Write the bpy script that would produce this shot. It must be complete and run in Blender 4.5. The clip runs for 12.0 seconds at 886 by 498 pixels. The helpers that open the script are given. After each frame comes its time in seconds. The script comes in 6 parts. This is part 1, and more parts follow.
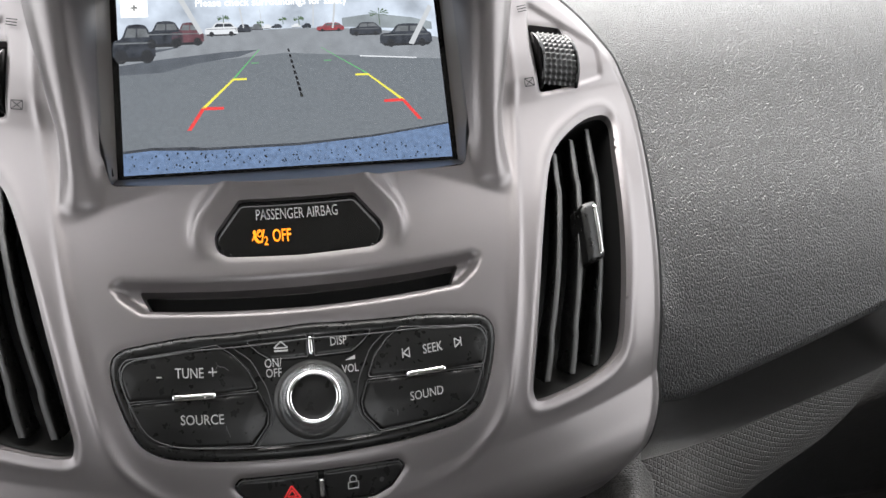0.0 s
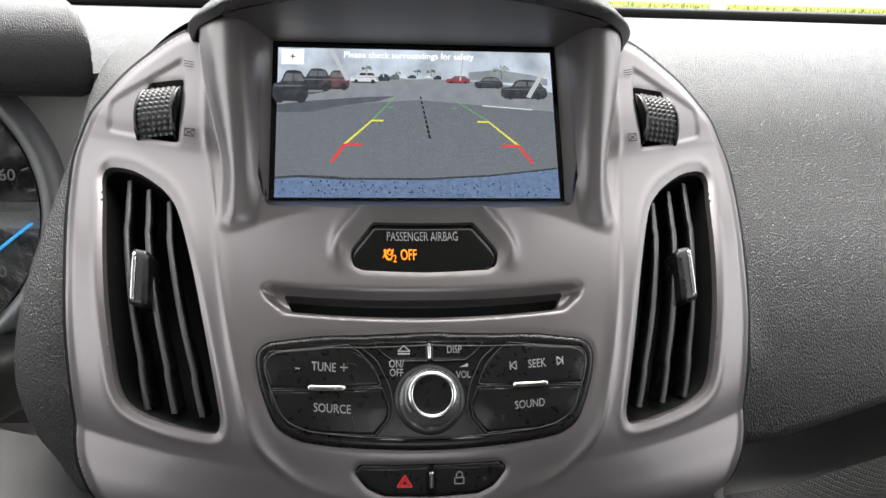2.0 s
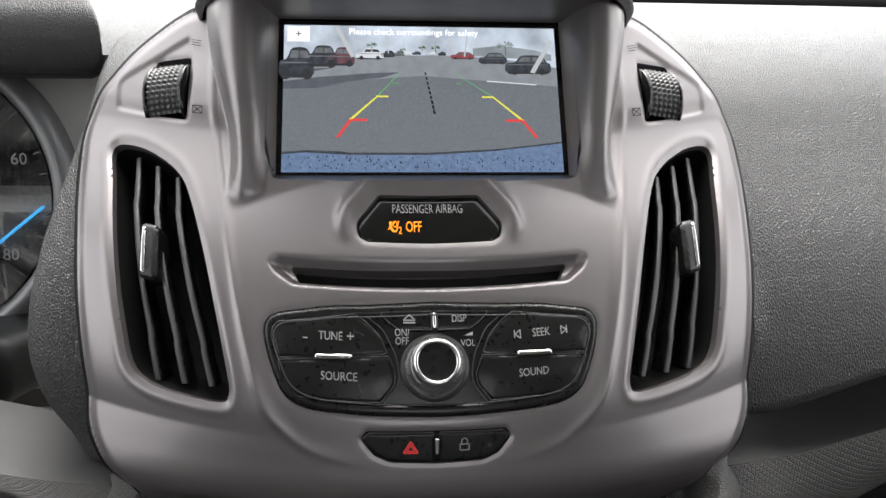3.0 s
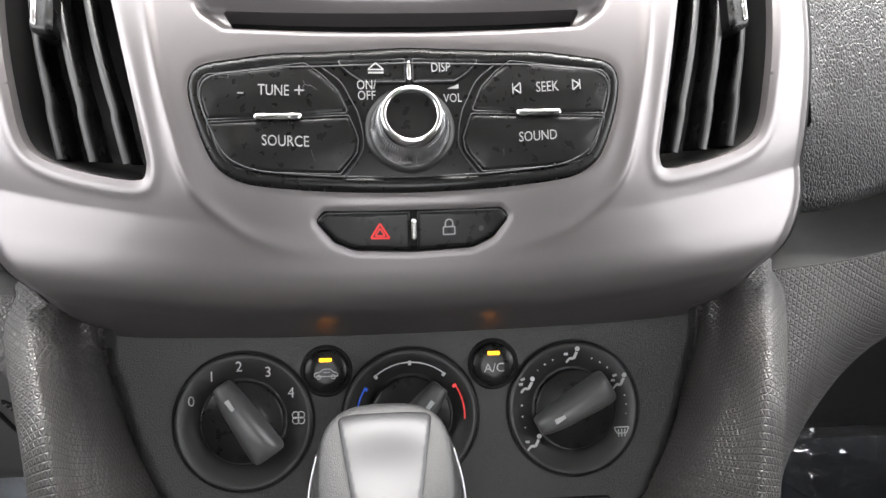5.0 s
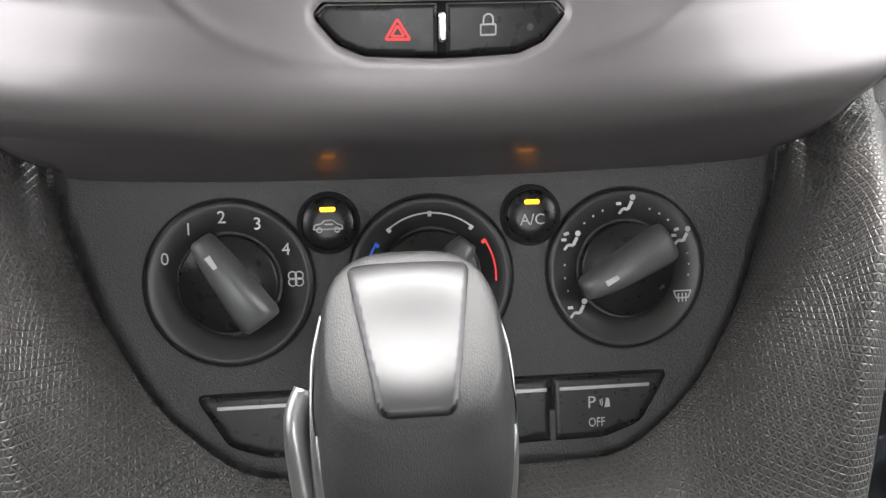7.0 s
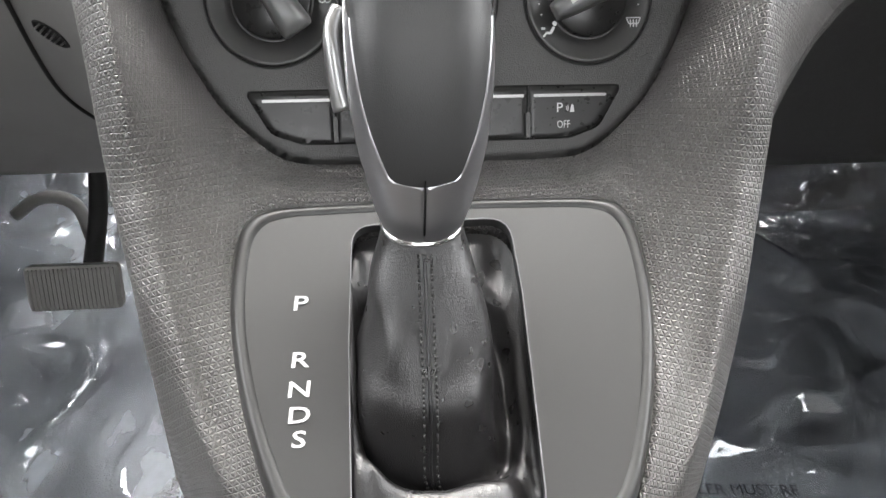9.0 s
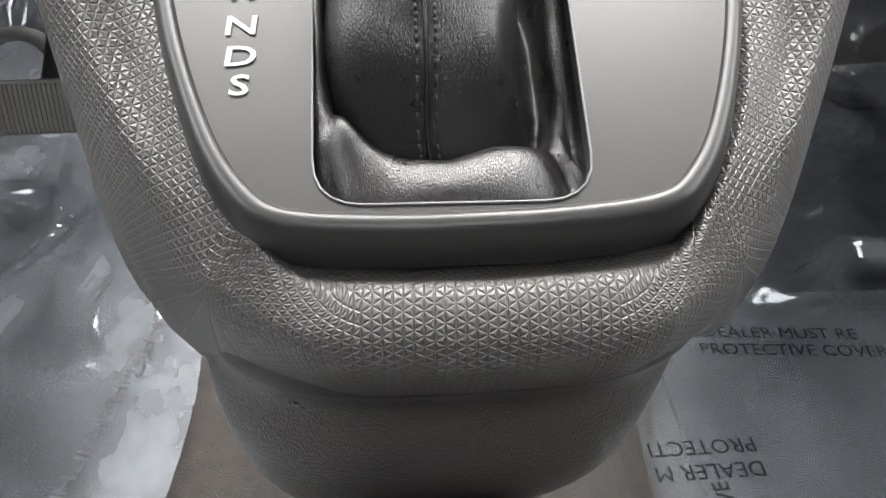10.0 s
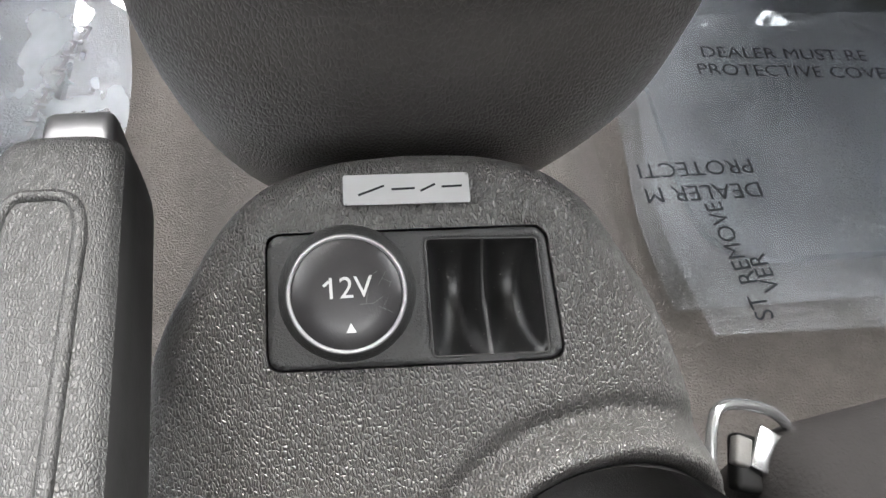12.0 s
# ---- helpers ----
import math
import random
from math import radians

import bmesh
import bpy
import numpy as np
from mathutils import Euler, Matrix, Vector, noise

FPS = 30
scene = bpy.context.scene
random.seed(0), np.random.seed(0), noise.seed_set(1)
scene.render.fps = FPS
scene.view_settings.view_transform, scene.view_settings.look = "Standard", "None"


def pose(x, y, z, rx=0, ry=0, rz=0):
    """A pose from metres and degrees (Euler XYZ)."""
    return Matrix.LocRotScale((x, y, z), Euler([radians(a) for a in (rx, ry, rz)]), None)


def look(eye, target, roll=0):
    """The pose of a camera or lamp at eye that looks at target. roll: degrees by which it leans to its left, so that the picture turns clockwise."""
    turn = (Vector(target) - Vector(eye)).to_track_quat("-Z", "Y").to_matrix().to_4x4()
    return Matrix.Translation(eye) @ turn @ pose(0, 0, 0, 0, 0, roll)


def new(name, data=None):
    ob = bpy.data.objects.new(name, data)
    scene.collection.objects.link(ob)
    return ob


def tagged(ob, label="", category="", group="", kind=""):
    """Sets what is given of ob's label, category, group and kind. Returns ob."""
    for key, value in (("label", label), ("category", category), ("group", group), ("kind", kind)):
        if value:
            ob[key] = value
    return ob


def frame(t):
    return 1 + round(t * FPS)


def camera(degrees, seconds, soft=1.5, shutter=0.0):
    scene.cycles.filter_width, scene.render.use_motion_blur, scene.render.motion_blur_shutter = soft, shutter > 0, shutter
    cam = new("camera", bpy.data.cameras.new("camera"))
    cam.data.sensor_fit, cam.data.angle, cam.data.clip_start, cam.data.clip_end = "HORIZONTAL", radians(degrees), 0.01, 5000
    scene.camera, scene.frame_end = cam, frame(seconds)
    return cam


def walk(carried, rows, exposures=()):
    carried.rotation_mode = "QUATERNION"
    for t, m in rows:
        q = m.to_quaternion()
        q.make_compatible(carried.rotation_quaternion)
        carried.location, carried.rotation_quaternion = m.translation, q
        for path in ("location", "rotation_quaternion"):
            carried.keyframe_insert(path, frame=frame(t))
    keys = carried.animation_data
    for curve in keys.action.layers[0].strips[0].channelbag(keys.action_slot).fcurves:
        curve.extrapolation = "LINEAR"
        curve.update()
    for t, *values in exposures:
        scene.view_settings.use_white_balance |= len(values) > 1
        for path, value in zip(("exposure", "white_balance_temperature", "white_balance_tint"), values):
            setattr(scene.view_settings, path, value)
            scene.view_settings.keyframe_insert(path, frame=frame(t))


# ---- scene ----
cam = camera(58.83, 12.0)
ROWS = [
    (0.0, -0.0025, -0.2298, 0.8027, 64.88, -0.25, -11.60),
    (0.5, -0.0138, -0.2570, 0.7981, 68.12, -0.68, -9.54),
    (1.0, -0.0276, -0.2715, 0.8034, 69.78, -0.84, -6.96),
    (1.5, -0.0277, -0.2718, 0.8008, 69.78, -1.59, -6.15),
    (2.0, -0.0265, -0.2690, 0.8003, 69.76, -1.78, -5.31),
    (2.5, -0.0296, -0.2759, 0.7966, 70.00, -1.27, -4.70),
    (2.7, -0.0279, -0.2776, 0.7961, 69.81, -1.24, -4.70),
    (4.5, -0.0149, -0.2467, 0.7337, 64.95, -1.02, -5.04),
    (5.0, -0.0125, -0.2296, 0.7137, 62.16, -0.71, -5.13),
    (5.5, -0.0112, -0.2081, 0.6914, 57.82, -0.39, -4.95),
    (6.0, -0.0126, -0.1866, 0.6763, 54.72, -0.32, -5.16),
    (6.5, -0.0160, -0.1845, 0.6682, 54.12, -0.56, -5.29),
    (6.7, -0.0165, -0.1852, 0.6683, 54.09, -0.69, -5.37),
    (8.3, -0.0339, -0.2603, 0.6753, 53.98, -1.74, -5.31),
    (8.5, -0.0302, -0.2809, 0.6649, 53.43, -1.64, -5.28),
    (9.0, -0.0271, -0.3027, 0.6279, 52.15, -1.23, -5.09),
    (9.5, -0.0253, -0.3040, 0.5760, 49.66, -1.09, -5.18),
    (10.0, -0.0212, -0.2966, 0.5117, 47.52, -0.46, -4.46),
    (10.3, -0.0253, -0.2883, 0.4779, 44.02, -0.47, -4.87),
    (10.5, -0.0267, -0.2899, 0.4520, 43.10, -1.24, -5.44),
    (11.0, -0.0260, -0.2882, 0.4147, 36.24, -2.07, -6.22),
    (11.5, -0.0251, -0.2869, 0.4097, 33.01, -2.76, -6.27),
    (12.0, -0.0279, -0.2967, 0.4324, 33.31, -3.03, -6.38),
]
walk(cam, [(t, pose(x, y, z, rx, ry, rz)) for t, x, y, z, rx, ry, rz in ROWS],
     exposures=[(0.0, 2.6), (1.0, 2.35), (2.7, 2.35), (4.4, 2.9), (5.0, 3.48), (6.5, 3.7), (8.5, 4.1), (9.0, 4.25), (9.5, 4.05), (10.0, 3.8), (10.5, 4.3), (11.0, 4.35), (12.0, 4.3)])

# ---- daylight: overcast sky with a wide soft sun ----
world = bpy.data.worlds.new("overcast_sky")
scene.world = world
world.use_nodes = True
wn, wl = world.node_tree.nodes, world.node_tree.links
sky = wn.new("ShaderNodeTexSky")
sky.sky_type = "NISHITA"
sky.sun_disc = False
sky.sun_elevation, sky.sun_rotation = radians(54), radians(7)
sky.dust_density, sky.ozone_density, sky.air_density = 4.0, 1.0, 1.0
wash = wn.new("ShaderNodeHueSaturation")
wash.inputs["Saturation"].default_value = 0.12
wl.new(sky.outputs[0], wash.inputs["Color"])
cloud_mix = wn.new("ShaderNodeMix")
cloud_mix.data_type = "RGBA"
cloud_mix.inputs["Factor"].default_value = 0.5
cloud_mix.inputs["B"].default_value = (6.0, 6.0, 6.0, 1)
wl.new(wash.outputs[0], cloud_mix.inputs["A"])
wl.new(cloud_mix.outputs["Result"], wn["Background"].inputs["Color"])
wn["Background"].inputs["Strength"].default_value = 0.15
sun = new("sun", bpy.data.lights.new("sun", "SUN"))
sun.data.energy, sun.data.angle, sun.data.color = 1.0, radians(50), (1.0, 0.96, 0.9)
sun.matrix_world = look((.4, 3.2, 4.4), (0, 0, 0))

# ---- materials ----


def material(name, base, rough=0.5, metal=0.0, grain=0.0, grain_scale=400.0, mottle=0.12, mottle_scale=25.0,
             kind="noise", emit=None, power=0.0, coat=0.0, distance=0.0004, spec=0.5):
    m = bpy.data.materials.new(name)
    m.use_nodes = True
    n, l = m.node_tree.nodes, m.node_tree.links
    b = n["Principled BSDF"]
    b.inputs["Roughness"].default_value = rough
    b.inputs["Metallic"].default_value = metal
    b.inputs["Specular IOR Level"].default_value = spec
    b.inputs["Coat Weight"].default_value = coat
    b.inputs["Coat Roughness"].default_value = 0.09
    b.inputs["Base Color"].default_value = (*base, 1)
    co = n.new("ShaderNodeTexCoord")
    if mottle:
        t = n.new("ShaderNodeTexNoise")
        t.inputs["Scale"].default_value, t.inputs["Detail"].default_value = mottle_scale, 6
        l.new(co.outputs["Object"], t.inputs["Vector"])
        r = n.new("ShaderNodeMapRange")
        r.inputs["To Min"].default_value, r.inputs["To Max"].default_value = 1 - mottle, 1 + mottle
        l.new(t.outputs[0], r.inputs[0])
        v = n.new("ShaderNodeVectorMath")
        v.operation = "SCALE"
        v.inputs[0].default_value = base
        l.new(r.outputs[0], v.inputs["Scale"])
        l.new(v.outputs[0], b.inputs["Base Color"])
        r2 = n.new("ShaderNodeMapRange")
        r2.inputs["To Min"].default_value = max(0.03, rough - mottle * 0.5)
        r2.inputs["To Max"].default_value = min(1.0, rough + mottle * 0.5)
        t2 = n.new("ShaderNodeTexNoise")
        t2.inputs["Scale"].default_value = mottle_scale * 4.3
        l.new(co.outputs["Object"], t2.inputs["Vector"])
        l.new(t2.outputs[0], r2.inputs[0])
        l.new(r2.outputs[0], b.inputs["Roughness"])
    if grain:
        bump = n.new("ShaderNodeBump")
        bump.inputs["Strength"].default_value, bump.inputs["Distance"].default_value = grain, distance
        if kind == "leather":
            warp = n.new("ShaderNodeTexNoise")
            warp.inputs["Scale"].default_value = grain_scale * 0.6
            l.new(co.outputs["Object"], warp.inputs["Vector"])
            mx = n.new("ShaderNodeVectorMath")
            mx.operation = "MULTIPLY_ADD"
            mx.inputs[1].default_value = (0.45 / grain_scale,) * 3
            l.new(warp.outputs["Color"], mx.inputs[0])
            l.new(co.outputs["Object"], mx.inputs[2])
            t = n.new("ShaderNodeTexVoronoi")
            t.feature = "DISTANCE_TO_EDGE"
            t.inputs["Scale"].default_value = grain_scale
            lo = n.new("ShaderNodeVectorMath")
            lo.operation = "MULTIPLY"
            lo.inputs[1].default_value = (1.2, 0.6, 0.6)
            l.new(mx.outputs[0], lo.inputs[0])
            l.new(lo.outputs[0], t.inputs["Vector"])
            rr = n.new("ShaderNodeMapRange")
            rr.inputs["From Max"].default_value = 0.30
            l.new(t.outputs["Distance"], rr.inputs[0])
            po = n.new("ShaderNodeMath")
            po.operation = "POWER"
            po.inputs[1].default_value = 0.75
            l.new(rr.outputs[0], po.inputs[0])
            l.new(po.outputs[0], bump.inputs["Height"])
        elif kind == "weave":
            sep = n.new("ShaderNodeSeparateXYZ")
            l.new(co.outputs["UV"], sep.inputs[0])
            waves = []
            for a, c in ((1.0, 0.0), (0.5, 0.87), (-0.5, 0.87)):
                mu = n.new("ShaderNodeMath")
                mu.operation = "MULTIPLY"
                mu.inputs[1].default_value = a * grain_scale
                l.new(sep.outputs[0], mu.inputs[0])
                ma = n.new("ShaderNodeMath")
                ma.operation = "MULTIPLY_ADD"
                ma.inputs[1].default_value = c * grain_scale
                l.new(sep.outputs[1], ma.inputs[0])
                l.new(mu.outputs[0], ma.inputs[2])
                pp = n.new("ShaderNodeMath")
                pp.operation = "PINGPONG"
                pp.inputs[1].default_value = 0.5
                l.new(ma.outputs[0], pp.inputs[0])
                waves.append(pp)
            steps = []
            for wave, wide, low in zip(waves, (0.13, 0.12, 0.12), (0.0, 0.12, 0.12)):
                rr = n.new("ShaderNodeMapRange")
                rr.interpolation_type = "SMOOTHSTEP"
                rr.inputs["From Max"].default_value, rr.inputs["To Min"].default_value = wide, low
                l.new(wave.outputs[0], rr.inputs[0])
                steps.append(rr)
            s1 = n.new("ShaderNodeMath")
            s1.operation = "MINIMUM"
            l.new(steps[0].outputs[0], s1.inputs[0])
            l.new(steps[1].outputs[0], s1.inputs[1])
            s2 = n.new("ShaderNodeMath")
            s2.operation = "MINIMUM"
            l.new(s1.outputs[0], s2.inputs[0])
            l.new(steps[2].outputs[0], s2.inputs[1])
            m1 = n.new("ShaderNodeMath")
            m1.operation = "MINIMUM"
            l.new(waves[0].outputs[0], m1.inputs[0])
            l.new(waves[1].outputs[0], m1.inputs[1])
            m2 = n.new("ShaderNodeMath")
            m2.operation = "MINIMUM"
            l.new(m1.outputs[0], m2.inputs[0])
            l.new(waves[2].outputs[0], m2.inputs[1])
            ad = n.new("ShaderNodeMath")
            ad.operation = "MULTIPLY_ADD"
            ad.inputs[1].default_value = 1.6
            l.new(m2.outputs[0], ad.inputs[0])
            l.new(s2.outputs[0], ad.inputs[2])
            l.new(ad.outputs[0], bump.inputs["Height"])
        else:
            t = n.new("ShaderNodeTexNoise")
            t.inputs["Scale"].default_value, t.inputs["Detail"].default_value = grain_scale, 4
            l.new(co.outputs["Object"], t.inputs["Vector"])
            l.new(t.outputs[0], bump.inputs["Height"])
        l.new(bump.outputs[0], b.inputs["Normal"])
    if emit:
        b.inputs["Emission Color"].default_value = (*emit, 1)
        b.inputs["Emission Strength"].default_value = power
    return m


SILVER = material("satin_silver_paint", (0.182, 0.168, 0.170), 0.42, 0.70, 0.02, 900, 0.03, 60, coat=0.25)
LEATHER = material("grained_dash_vinyl", (0.050, 0.050, 0.051), 0.44, 0, 1.0, 760, 0.12, 12, "leather", distance=0.00045, spec=0.32)
LEATHER_FINE = material("grained_console_vinyl", (0.042, 0.040, 0.038), 0.41, 0, 1.0, 1150, 0.12, 20, "leather", distance=0.00032, spec=0.65)
WEAVE = material("embossed_weave_plastic", (0.068, 0.065, 0.063), 0.40, 0, 1.0, 430, 0.1, 15, "weave", distance=0.00037, spec=0.55)
PLASTIC = material("fine_grain_black_plastic", (0.018, 0.0175, 0.017), 0.40, 0, 0.8, 1700, 0.15, 40, distance=0.0003)
PLATE = material("satin_charcoal_plastic", (0.024, 0.024, 0.0238), 0.36, 0, 0.06, 1800, 0.1, 30, spec=0.36)
TREAD = material("knurled_grey_rubber", (0.030, 0.030, 0.031), 0.34, 0, 0.05, 1500, 0.1, 70)
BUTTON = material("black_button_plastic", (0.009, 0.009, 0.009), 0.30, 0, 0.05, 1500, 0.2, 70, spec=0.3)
GLOSS = material("gloss_black_plastic", (0.006, 0.006, 0.006), 0.10, 0, 0, 0, 0.1, 60, spec=0.3)
EDGE = material("grey_key_edge", (.11, .11, .114), .35, 0.3)
DARK = material("shadow_black_plastic", (0.006, 0.006, 0.006), 0.6, spec=0.15)
CHROME = material("bright_chrome", (0.80, 0.80, 0.80), 0.14, 1.0, 0, 0, 0.04, 80)
SATIN = material("brushed_aluminium_trim", (0.66, 0.67, 0.68), 0.24, 0.95, 0.04, 1200, 0.05, 80)
SATIN_SOFT = material("satin_silver_insert", (0.25, 0.25, 0.25), 0.36, 0.85, 0.02, 1200, 0.04, 80)
INSERT = material("satin_grey_insert", (0.060, 0.060, 0.062), 0.44, 0.85, 0.02, 1200, 0.04, 80)
BADGEM = material("pale_satin_badge_metal", (0.30, 0.30, 0.305), 0.40, 0.55, 0.02, 1200, 0.04, 80)
SOCKETM = material("coarse_grain_black_plastic", (0.022, 0.022, 0.022), 0.36, 0, 0.6, 1900, 0.15, 60, distance=0.0004, spec=0.4)
TRAYM = material("glossy_black_tray_plastic", (0.008, 0.008, 0.008), 0.38, 0, 0.15, 1900, 0.15, 60)
GRIP = material("grained_black_grip", (0.022, 0.022, 0.022), 0.44, 0, 0.9, 1500, 0.12, 20, "leather", distance=0.00012, spec=0.32)
GRIP_SIDE = material("smooth_shaded_grip_side", (0.010, 0.010, 0.010), 0.5, 0, 0.1, 900, 0.1, 30, spec=0.25)
DIAL_GRIP = material("satin_dial_grip", (.075, .075, .075), .36, 0, .05, 1200, .12, 50)
KNOB_SILVER = material("gunmetal_lever_trim", (.34, .34, .35), .30, .92, .02, 900, .06, 60)
TOWER = material("grained_tower_vinyl", (0.046, 0.043, 0.041), 0.30, 0, 0.7, 800, 0.1, 20, "leather", distance=0.0003)
DUST = material("pale_dust", (.55, .53, .50), .9)
BAY = material("smooth_grey_bay_plastic", (.46, .455, .44), .35, 0, .04, 900, .06, 20)
BLADE = material("lit_blade_edge_grey", (0.045, 0.045, 0.046), 0.40, 0, 0.1, 1500, 0.1, 60)
LINE = material("pale_highlight_and_line", (.07, .07, .073), .35, .3)
PRINT = material("white_print", (0.38, 0.38, 0.38), 0.5)
# faint glow added to the red print to keep it bright
PRINT_RED = material("glowing_red_print", (0.65, 0.03, 0.03), 0.5, emit=(1.0, 0.04, 0.04), power=0.03)
PRINT_BLUE = material("blue_print", (0.02, 0.12, 0.7), 0.5)
PRINT_DARK = material("dark_ink", (0.012, 0.013, 0.015), 0.8, spec=0.05)
AMBER = material("amber_indicator", (0.6, 0.22, 0.0), 0.4, emit=(1.0, 0.30, 0.0), power=0.45)
AMBER_TEXT = material("amber_lettering", (0.6, 0.2, 0.0), 0.4, emit=(1.0, 0.22, 0.0), power=0.26)
BOOT = material("soft_black_leather", (0.011, 0.0105, 0.011), 0.29, 0, 0.6, 1400, 0.1, 30, "leather", distance=0.00010)
THREAD = material("black_thread", (0.012, 0.012, 0.012), 0.7)
CARPET = material("grey_brown_carpet", (0.060, 0.054, 0.050), 0.95, 0, 0.9, 900, 0.35, 90, distance=0.002)
MAT = material("dark_floor_mat", (0.045, 0.05, 0.055), 0.9, 0, 0.9, 700, 0.3, 30, distance=0.002)
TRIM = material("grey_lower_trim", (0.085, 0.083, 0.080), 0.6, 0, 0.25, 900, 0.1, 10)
LINER = material("grey_headliner", (0.62, 0.61, 0.59), 0.9, 0, 0.3, 500, 0.06, 8)
SEAT = material("dark_seat_cloth", (0.016, 0.015, 0.015), 0.9, 0, 0.8, 800, 0.2, 30, spec=0.1)
NEEDLE = material("blue_needle", (0.02, 0.25, 0.6), 0.4, emit=(0.04, 0.30, 0.62), power=0.22)
BEZEL = material("dull_grey_gauge_ring", (.28, .28, .285), .38, .3, .04, 900, .06, 30)
DIAL = material("black_dial_face", (0.003, 0.003, 0.004), 0.4, spec=0.12)

# ---- mesh tools ----


def mesh(name, verts, faces, mat, smooth=True, uvs=None):
    me = bpy.data.meshes.new(name)
    me.from_pydata([tuple(v) for v in verts], [], [tuple(f) for f in faces])
    me.materials.append(mat)
    if smooth:
        me.polygons.foreach_set("use_smooth", [True] * len(me.polygons))
    if uvs is not None:
        layer = me.uv_layers.new(name="metres")
        idx = np.zeros(len(me.loops), dtype=np.int32)
        me.loops.foreach_get("vertex_index", idx)
        layer.data.foreach_set("uv", np.asarray(uvs, dtype=np.float32)[idx].ravel())
    me.update()
    return me


def part(name, data, parent=None, label="", m=None):
    """One mesh object, a part of its parent when there is one."""
    ob = new(name, data)
    if parent is not None:
        ob.parent = parent
    if m is not None:
        ob.matrix_local = m
    if label:
        ob["label"] = label
    return ob


def thing(name, label, category, group="", kind=""):
    return tagged(new(name), label, category, group, kind)


def spline(pts, n, closed=False):
    """Catmull-Rom curve through the points, n samples."""
    p = np.array(pts, float)
    k = len(p)
    if closed:
        q = np.vstack([p[-1], p, p[0], p[1]])
        u = np.linspace(0, k, n, endpoint=False)
    else:
        q = np.vstack([2 * p[0] - p[1], p, 2 * p[-1] - p[-2]])
        u = np.linspace(0, k - 1, n)
    i = np.minimum(u.astype(int), (k if closed else k - 1) - 1)
    f = (u - i)[:, None]
    a, b, c, d = q[i], q[i + 1], q[i + 2], q[i + 3]
    return 0.5 * (2 * b + (c - a) * f + (2 * a - 5 * b + 4 * c - d) * f ** 2 + (3 * b - a - 3 * c + d) * f ** 3)


def fillet(poly, r, seg=6):
    """Polygon with rounded corners; r is one radius or one for each corner."""
    p = [np.array(q, float) for q in poly]
    out = []
    for i, c in enumerate(p):
        rr = r[i] if hasattr(r, "__len__") else r
        a, b = p[i - 1] - c, p[(i + 1) % len(p)] - c
        la, lb = np.linalg.norm(a), np.linalg.norm(b)
        a, b = a / la, b / lb
        ang = np.arccos(np.clip(a @ b, -1, 1))
        if rr <= 0 or ang > 3.1:
            out.append(c)
            continue
        t = min(rr / np.tan(ang / 2), 0.48 * la, 0.48 * lb)
        for s in np.linspace(0, 1, seg):
            out.append((1 - s) ** 2 * (c + a * t) + 2 * s * (1 - s) * c + s ** 2 * (c + b * t))
    return np.array(out)


def mirrored(half):
    """Closed outline from its x > 0 half, which runs from top to bottom."""
    h = np.array(half, float)
    m = (h * [-1, 1])[::-1]
    return np.vstack([h, m[np.abs(m[:, 0]) > 1e-9]])


def circle(cx, cy, r, n=40, squash=1.0):
    a = np.linspace(0, 2 * np.pi, n, endpoint=False)
    return np.c_[cx + r * np.cos(a), cy + r * squash * np.sin(a)]


def near(poly, p):
    """Signed distance to a closed outline (positive inside) and the nearest point on it."""
    a = np.asarray(poly, float)
    b = np.roll(a, -1, axis=0)
    best = np.full(len(p), 1e9)
    spot = np.zeros_like(p)
    inside = np.zeros(len(p), bool)
    for s, e in zip(a, b):
        d = e - s
        t = np.clip(((p - s) @ d) / max(d @ d, 1e-18), 0, 1)
        q = s + t[:, None] * d
        w = np.hypot(*(p - q).T)
        m = w < best
        best[m], spot[m] = w[m], q[m]
        if s[1] != e[1]:
            hit = ((s[1] > p[:, 1]) != (e[1] > p[:, 1])) & (p[:, 0] < (e[0] - s[0]) * (p[:, 1] - s[1]) / (e[1] - s[1]) + s[0])
            inside ^= hit
    return np.where(inside, best, -best), spot


